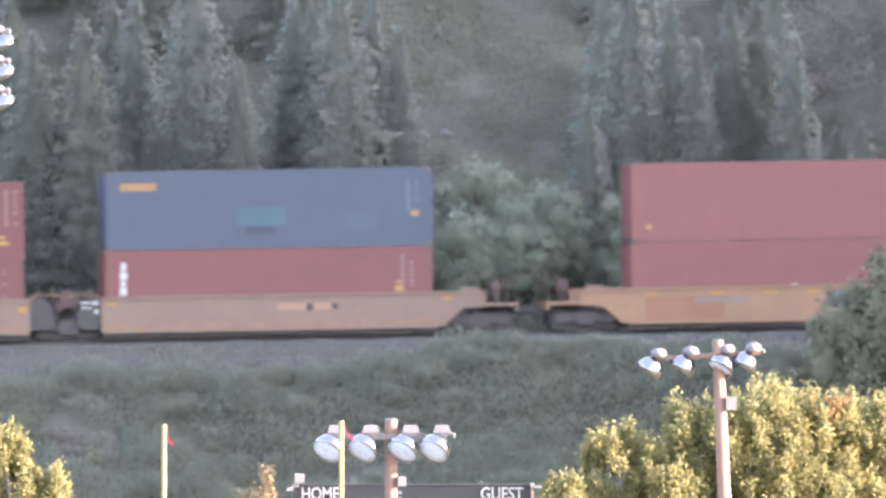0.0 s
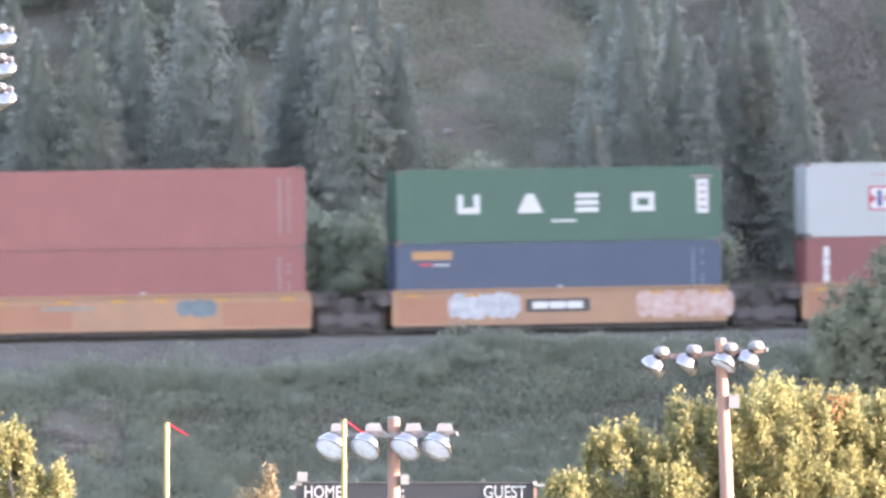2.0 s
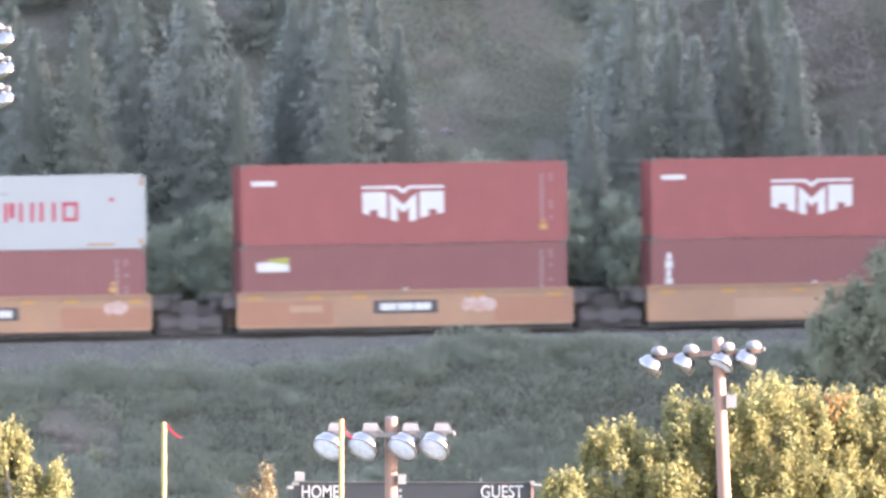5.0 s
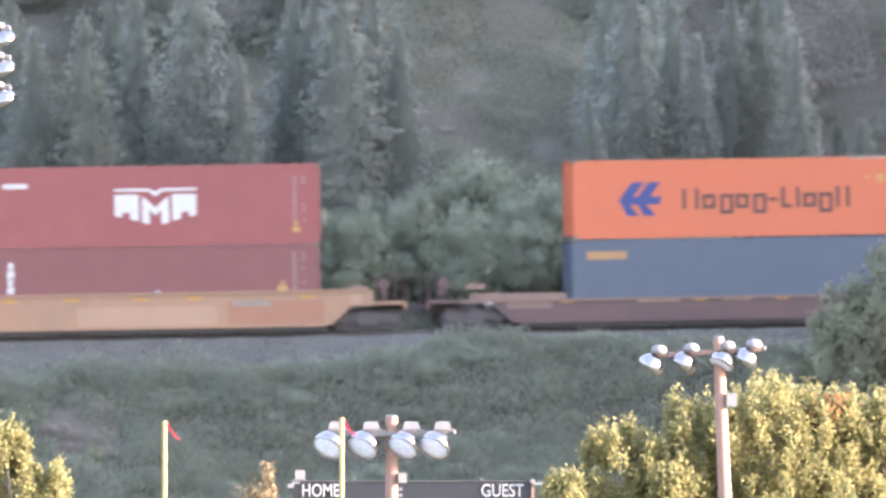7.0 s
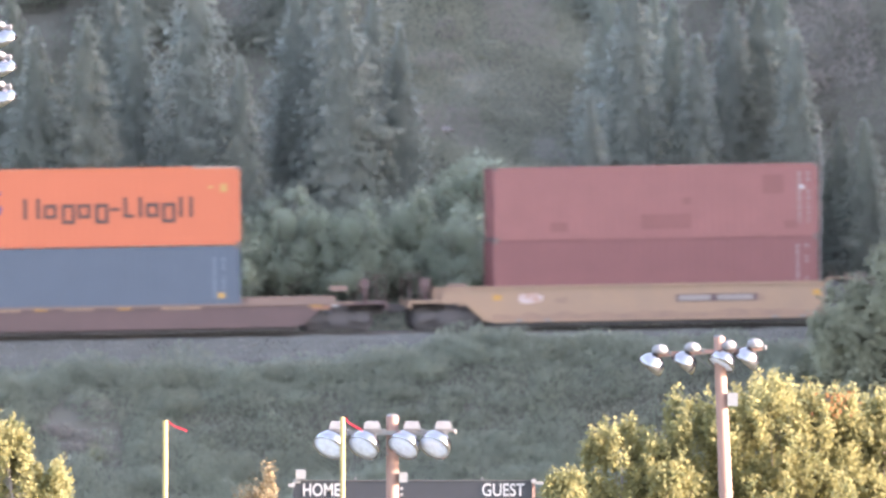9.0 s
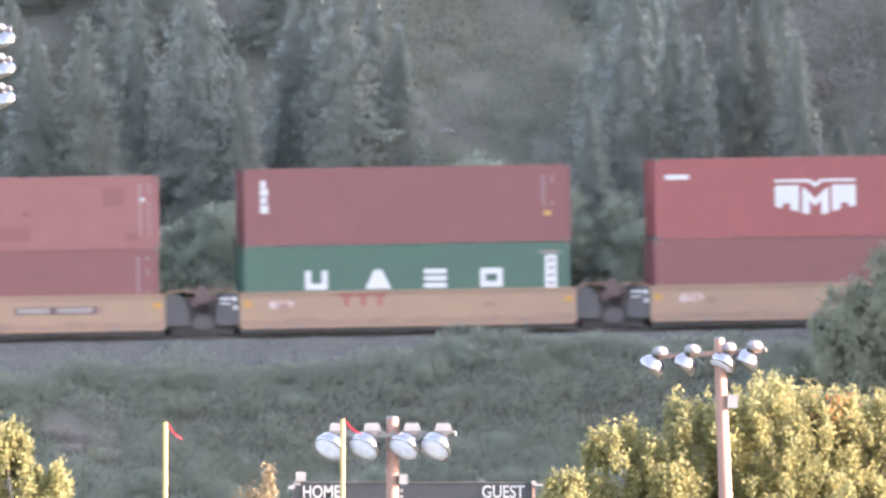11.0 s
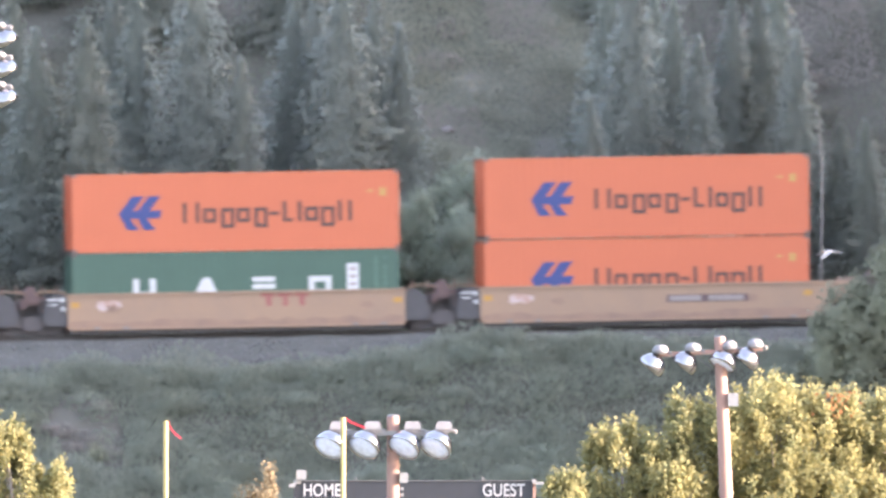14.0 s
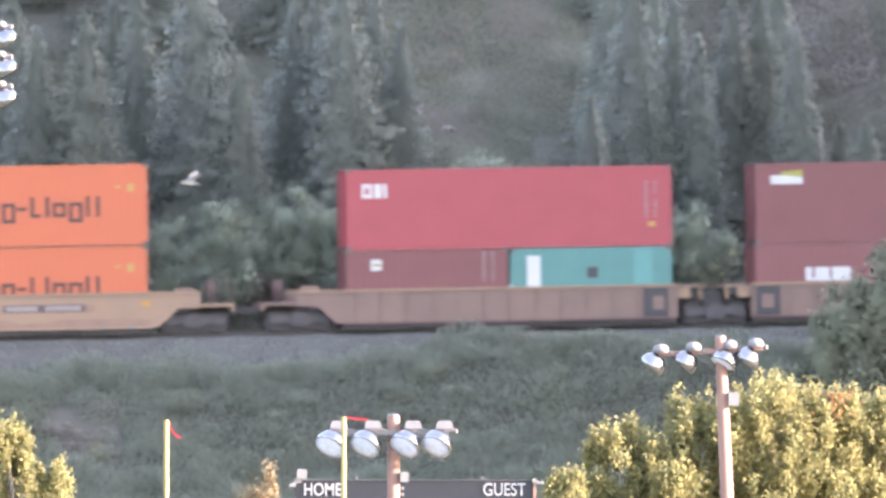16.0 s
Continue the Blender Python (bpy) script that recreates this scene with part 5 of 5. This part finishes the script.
shrub_mass("bank_shrubs", "green shrubs along the foot of the ballast", shoulder, 430, .11, M_SHRUB, 50, 1.5, False)
shrub_mass("bank_shrubs", "darker green shrubs among the growth on the bank", dark, 460, .12, M_SHRUB_DARK, 52, 1.5, False)
x, y = on_track(-14.35, -10.6)
shrub_mass("bank_shrubs", "small dark shrub beside the bare earth of the bank", [(x, y, .34, .75), (x + .25, y, .28, .6)], 900, .1, M_BUSH, 49, 1.2)
spots = []
for i in range(33 * 22):
    s, v = -18.5 + 1.25 * (i % 33) + rs.uniform(-.6, .6), 5.6 + 1.2 * (i // 36) + rs.uniform(-.5, .5)
    if 13.8 < s < 18 and 20 < v < 25.5 and rs.random() < .6:      # a rocky opening
        continue
    x, y = on_track(s, v)
    if rs.random() < (.2 if -2 < s < 9 else .42):
        spots.append((x, y, rs.uniform(.6, 1.1), rs.uniform(.6, 1.3)))
for i in range(110):
    x, y = on_track(rs.uniform(-22, 22), rs.uniform(4.4, 6.5))
    spots.append((x, y, rs.uniform(.4, .7), rs.uniform(.6, 1.4)))
for i in range(70):
    s, v = rs.uniform(-2, 6.5), rs.uniform(7, 20)
    x, y = on_track(s, v)
    if i < 14:
        spots.append((x, y, rs.uniform(.7, 1.2), rs.uniform(.7, 1.3)))
def open_ground(spot):
    return -1.8 < spot[0] * math.cos(THETA) + (spot[1] - 500) * math.sin(THETA) < 9.0


shrub_mass("hill_shrubs", "grey-green undergrowth on the open hillside", [q for q in spots if open_ground(q)], 330, .125, M_HILLSHRUB, 53, .4, False)
# the next two use the colours that have tree shade painted in
shrub_mass("hill_shrubs", "undergrowth below the conifers, darkened for shade", [q for q in spots if not open_ground(q) and q[0] < 0], 330, .125, M_HILLDARK, 54, .4, False)
shrub_mass("hill_shrubs", "grey-green undergrowth below the conifers, darkened for shade", [q for q in spots if not open_ground(q) and q[0] >= 0], 330, .125, M_HILLMID, 56, .4, False)


def ground_cover(name, label, s0, s1, v0, v1, count, size, material, seed, tall=1.0, upright=.5, thin=.5, bare=None, lie=.25):
    """Low close growth that follows the slope, thicker and thinner in soft patches."""
    r = np.random.default_rng(seed)
    s, v = r.uniform(s0, s1, count), r.uniform(v0, v1, count)
    if bare:
        keep = ((s - bare[0]) / bare[2]) ** 2 + ((v - bare[1]) / bare[3]) ** 2 + .35 * np.sin(s * 3.1) * np.sin(v * 2.3) > 1
        s, v = s[keep], v[keep]
    n = len(s)
    x, y = on_track(s, v)
    deep = tall * (.22 + .12 * np.sin(s * 1.3 + v * .8) + .10 * np.sin(s * .55 - v * 1.1 + 2))
    z = height(x, y) + r.uniform(.02, 1, n) * deep
    out = np.tile(np.array([0, -.62, .70]), (n, 1)) + r.normal(size=(n, 3)) * .12
    p, f, nn = leaf_quads(r, np.stack([x, y, z], 1), size, droop=upright, aspect=thin, outward=out, lie=lie)
    return tagged(new(name, array_mesh(name, p, f, material, normals=nn)), label, "undergrowth", kind="stuff")


ground_cover("bank_grass", "tall uneven green grass and weeds on the railway bank", -19, 19, -15.5, -4.5, 130000, .22, M_SHRUB, 60, 3.2, 2.6, .2, (-14.4, -9.8, 1.3, 2.2), .5)
ground_cover("undergrowth", "low grey-green growth covering the open hillside", -2.4, 9.4, 4.6, 30, 95000, .12, M_HILLSHRUB, 57, .55, .5, .5, None, .12)
for s0, s1, v0, v1, tone, sd in ((.6, 4.2, 17.5, 20.5, M_DRYBRUSH, 91), (5.2, 8.0, 24, 29, M_DRYBRUSH, 92), (2.4, 7.2, 14.5, 17.5, M_OLIVE, 93), (1.2, 4.6, 22, 28, M_OLIVE, 94), (14.5, 20, 20.5, 25.5, M_DRYBRUSH, 95)):
    ground_cover("brush_patch", "soft patch of dry brush on the open hillside" if tone is M_DRYBRUSH else "soft olive patch of low growth on the open hillside", s0, s1, v0, v1, int(130 * (s1 - s0) * (v1 - v0)), .13, tone, sd, .9, .6, .5, None, .2)
# ground growth under the trees, in the same shade-darkened colours
ground_cover("undergrowth", "low growth on the ground below the conifers, darkened for shade", -21, -2.0, 4.6, 27, 62000, .12, M_HILLDARK, 58, .55, .5, .5, None, .12)
ground_cover("undergrowth", "low grey-green growth below the conifers, darkened for shade", 9.0, 22, 4.6, 27, 56000, .12, M_HILLMID, 59, .55, .5, .5, None, .12)

brown = []
for s, v in ((3, 23), (3.6, 24.5), (7.4, 10.2), (1.0, 10.5), (1.6, 9.6), (-5.4, 9.2), (15, 22), (14.2, 21.2), (15.8, 23.6), (16.6, 22.4), (14.6, 24.6), (17.2, 21.0), (15.4, 20.4), (16.4, 25.0), (4.6, 12.2), (-10, 16)):
    x, y = on_track(s, v)
    brown.append((x, y, rs.uniform(.6, 1.0), rs.uniform(.7, 1.3)))
for i in range(9):
    x, y = on_track(rs.uniform(-16, -13.2), rs.uniform(-12, -8))
    brown.append((x, y, rs.uniform(.35, .6), rs.uniform(.3, .6)))
shrub_mass("dry_brush", "dry pinkish brown brush among the hillside and bank growth", brown, 420, .12, M_DRYBRUSH, 55, .8, False)

# small round-crowned trees at the hill's foot, seen through the gaps of the train
FOOT = [(-9.6, 8.0, 3.4, 1.4, 76), (-7.4, 7.4, 4.1, 1.5, 77), (-5.0, 8.0, 4.3, 1.6, 78), (-2.6, 7.4, 4.2, 1.5, 79), (-.2, 8.0, 3.8, 1.35, 71), (1.7, 7.2, 4.0, 1.6, 72), (3.9, 7.6, 3.9, 1.5, 73), (5.6, 8.4, 4.0, 1.4, 74), (2.8, 10.5, 3.5, 1.7, 75),
        (7.9, 7.6, 3.8, 1.4, 80), (10.4, 8.0, 3.3, 1.4, 89)]
for x, v, hgt, wide, seed in FOOT:
    px, py = on_track(x, v)
    gz = float(height(px, py))
    broadleaf("thicket_tree", px, py, [(px, py, gz + hgt * .66, wide * .8, hgt * .34), (px - wide * .5, py, gz + hgt * .45, wide * .75, hgt * .32), (px + wide * .5, py - .2, gz + hgt * .42, wide * .8, hgt * .33),
              (px, py - .5, gz + hgt * .25, wide, hgt * .24)], 190, 60, .11, M_THICKET,
              "round-crowned dark green small tree at the hill's foot", seed, sprig=(.36, .34), soft=True, inner=.42, towers=7)

# the big dark shrub before the train's right-hand end of view
x, y = 15.6, 488.5
broadleaf("dark_shrub", x, y, [(16.4, 488.5, 10.9, 2.0, 2.3), (15.2, 488.5, 9.2, 1.9, 2.4), (17.5, 489, 9.5, 2.4, 3.0), (15.4, 488, 7.0, 2.4, 2.0), (14.0, 488, 7.4, 1.0, 1.3), (14.7, 488.4, 10.3, 1.35, 1.7), (13.9, 488.2, 9.0, 1.1, 1.7)], 620, 80, .15, M_BUSH,
          "large dark green bushy tree before the track", 61, sprig=(.3, .45), soft=True)

# rocks on the hill, a pale dead trunk
for x, v, size in ((14.5, 22.6, .5), (15.6, 22.9, .6), (16.3, 21.6, .45), (15.1, 21.4, .35), (17.0, 23.3, .5), (2.7, 18.6, .3)):
    px, py = on_track(x, v)
    bm = bmesh.new()
    bmesh.ops.create_icosphere(bm, subdivisions=2, radius=size)
    for q in bm.verts:
        q.co *= 1 + .3 * noise.noise(q.co * 2.2 / size + Vector((x, v, 0)))
        q.co.z *= .6
    rock = new("rock", finish(bm, "rock", M_ROCK))
    rock.matrix_basis = pose(px, py, float(height(px, py)) + size * .15, 8, 5, x * 40)
    tagged(rock, "pale pinkish grey rock on the hillside", "rock", "rocks on the hillside")
px, py = on_track(15.6, 8.6)
bm = bmesh.new()
tube(bm, (0, 0, -.4), (0.04, 0, 4.2), .05, .04, n=7), tube(bm, (.04, 0, 4.2), (-.04, 0, 6.7), .04, .015, n=7), tube(bm, (.04, 0, 4.6), (.35, .1, 5.2), .012, .006, n=5)
snag = new("dead_trunk", finish(bm, "dead_trunk", M_BARK))
snag.matrix_basis = pose(px, py, float(height(px, py)))
tagged(snag, "thin pale dead tree trunk on the hillside", "dead tree")

# ---- gull ----
gull = thing("gull", Matrix(), "white gull in flapping flight", "bird")
bm = bmesh.new()
lathe(bm, [(.005, -.26), (.028, -.2), (.045, -.1), (.055, .0), (.05, .1), (.035, .17), (.034, .21), (.026, .25), (.006, .27)], 12, pose(0, 0, 0, 0, -90, 0))
part("body", bm, M_FEATHER, gull)
bm = bmesh.new()
tube(bm, (-.26, 0, .005), (-.32, 0, -.005), .014, .003, n=6)
part("beak", bm, M_REFLECT, gull, "yellow beak")
bm = bmesh.new()
prism(bm, [(.2, -.01), (.38, -.012), (.38, .0), (.2, .012)], -.06, .06)
part("tail", bm, M_FEATHER, gull)
WINGS = []
for sy in (-1, 1):
    bm = bmesh.new()
    a = [bm.verts.new(p) for p in ((-.08, 0, .0), (-.10, sy * .24, .04), (-.0, sy * .6, .0), (.045, sy * .48, .0), (.05, sy * .22, .025), (.06, 0, .0))]
    b = [bm.verts.new(q.co + Vector((0, 0, .014))) for q in a]
    bm.faces.new(a), bm.faces.new(b[::-1])
    for i in range(6):
        bm.faces.new((a[i], b[i], b[(i + 1) % 6], a[(i + 1) % 6]))
    w = part("wing", bm, M_FEATHER, gull)
    w.location = (0, sy * .05, .03)
    WINGS.append((w, sy))


# ---- all that moves ----
def motions():
    times = [i * .5 for i in range(33)]

    def along(u, t):
        return (u - (577.5 * t + .25 * t * t) - 789) / SCALE
    for ob, u in MOVING:
        up = ob.get("base", 0.0)
        walk(ob, [(t, track_pose(along(u, t), up)) for t in times])
    # wheels turn as they roll
    for ob, x in WHEELS:
        walk(ob, [(i / 30, Matrix.Translation((x, 0, .42)) @ Matrix.Rotation((along(0, i / 30) - along(0, 0)) / .42, 4, "Y")) for i in range(481)])
    # the gull: glides in from the right, passes before the train
    flight = [(0, 90, 200, 16), (5, 72, 265, 15), (10, 46, 350, 14), (12.5, 27, 418, 13.3), (13.3, 18.8, 429, 13.1), (13.9, 13.25, 430, 13.19), (14, 12.31, 430, 13.06), (14.1, 11.46, 430, 13.37), (14.3, 9.53, 430, 13.66), (14.5, 7.39, 430, 13.91), 
              (14.7, 5.48, 430, 14.45), (14.9, 3.37, 430, 14.87), (15.1, 1.22, 430, 15.05), (15.3, -1.00, 430, 15.12), 
              (15.5, -3.03, 430, 15.32), (15.6, -4.17, 430, 15.19), (15.7, -5.14, 430, 15.32), (15.8, -6.15, 430, 15.23), (15.9, -7.24, 430, 15.14), (16, -8.19, 430, 15.23)]
    walk(gull, [(t, pose(x, y, z, 8, 4, -50 if t < 12 else (-30 if t < 13.5 else 12))) for t, x, y, z in flight])
    beats = [i * .115 for i in range(120)] + [13.9, 14.0, 14.1, 14.2, 14.4, 14.5, 14.6] + [14.75, 14.9, 15.0, 15.15, 15.3, 15.45, 15.6, 15.75, 15.9, 16.0]
    for w, sy in WINGS:
        rows = []
        for i, q in enumerate(beats):
            if i:
                rows.append(((q + beats[i - 1]) / 2, 4, -4))
            rows.append((q, 46, 34) if i % 2 == 0 else (q, -34, -42))
        walk(w, [(q, Matrix.Translation((0, sy * .05, .03)) @ Matrix.Rotation(sy * radians(lift), 4, "X") @ Matrix.Rotation(-sy * radians(back), 4, "Z")) for q, lift, back in rows])
    # ribbons flutter: (time, fall of the first post's, fall of the second's) in degrees below level
    falls = [(0, 78, 66), (.5, 32, 70), (1, 62, 58), (1.5, 63, 45), (2, 34, 38), (2.5, 70, 28), (3, 70, 44), (3.5, 36, 66), (4, 70, 72), (4.5, 16, 74), (5, 47, 70), (5.6, 58, 60), (6.2, 40, 66), (6.9, 56, 60),
             (7.5, 66, 72), (8, 38, 60), (8.5, 66, 50), (9, 28, 38), (9.6, 44, 48), (10.3, 56, 34), (11, 50, 44), (11.5, 68, 32), (12, 58, 30), (12.5, 35, 58), (13, 43, 22), (13.5, 42, 66), (14, 57, 28), (14.5, 38, 10),
             (15, 62, 15), (15.5, 58, 22), (16, 60, 5)]
    for k, pieces in enumerate(RIBBONS):
        chain = [[] for _ in pieces]
        for row in falls:
            at = Vector((0, 0, 0))
            for j in range(len(pieces)):
                tilt = min(90, row[1 + k] * (1.25 - .16 * j) + 5 * math.sin(row[0] * 5.1 + j * 1.3))
                chain[j].append((row[0], Matrix.Translation(at) @ Matrix.Rotation(radians(tilt), 4, "Y")))
                at = at + Vector((math.cos(radians(tilt)), 0, -math.sin(radians(tilt)))) * .103
        for ob, rows in zip(pieces, chain):
            walk(ob, rows)


motions()
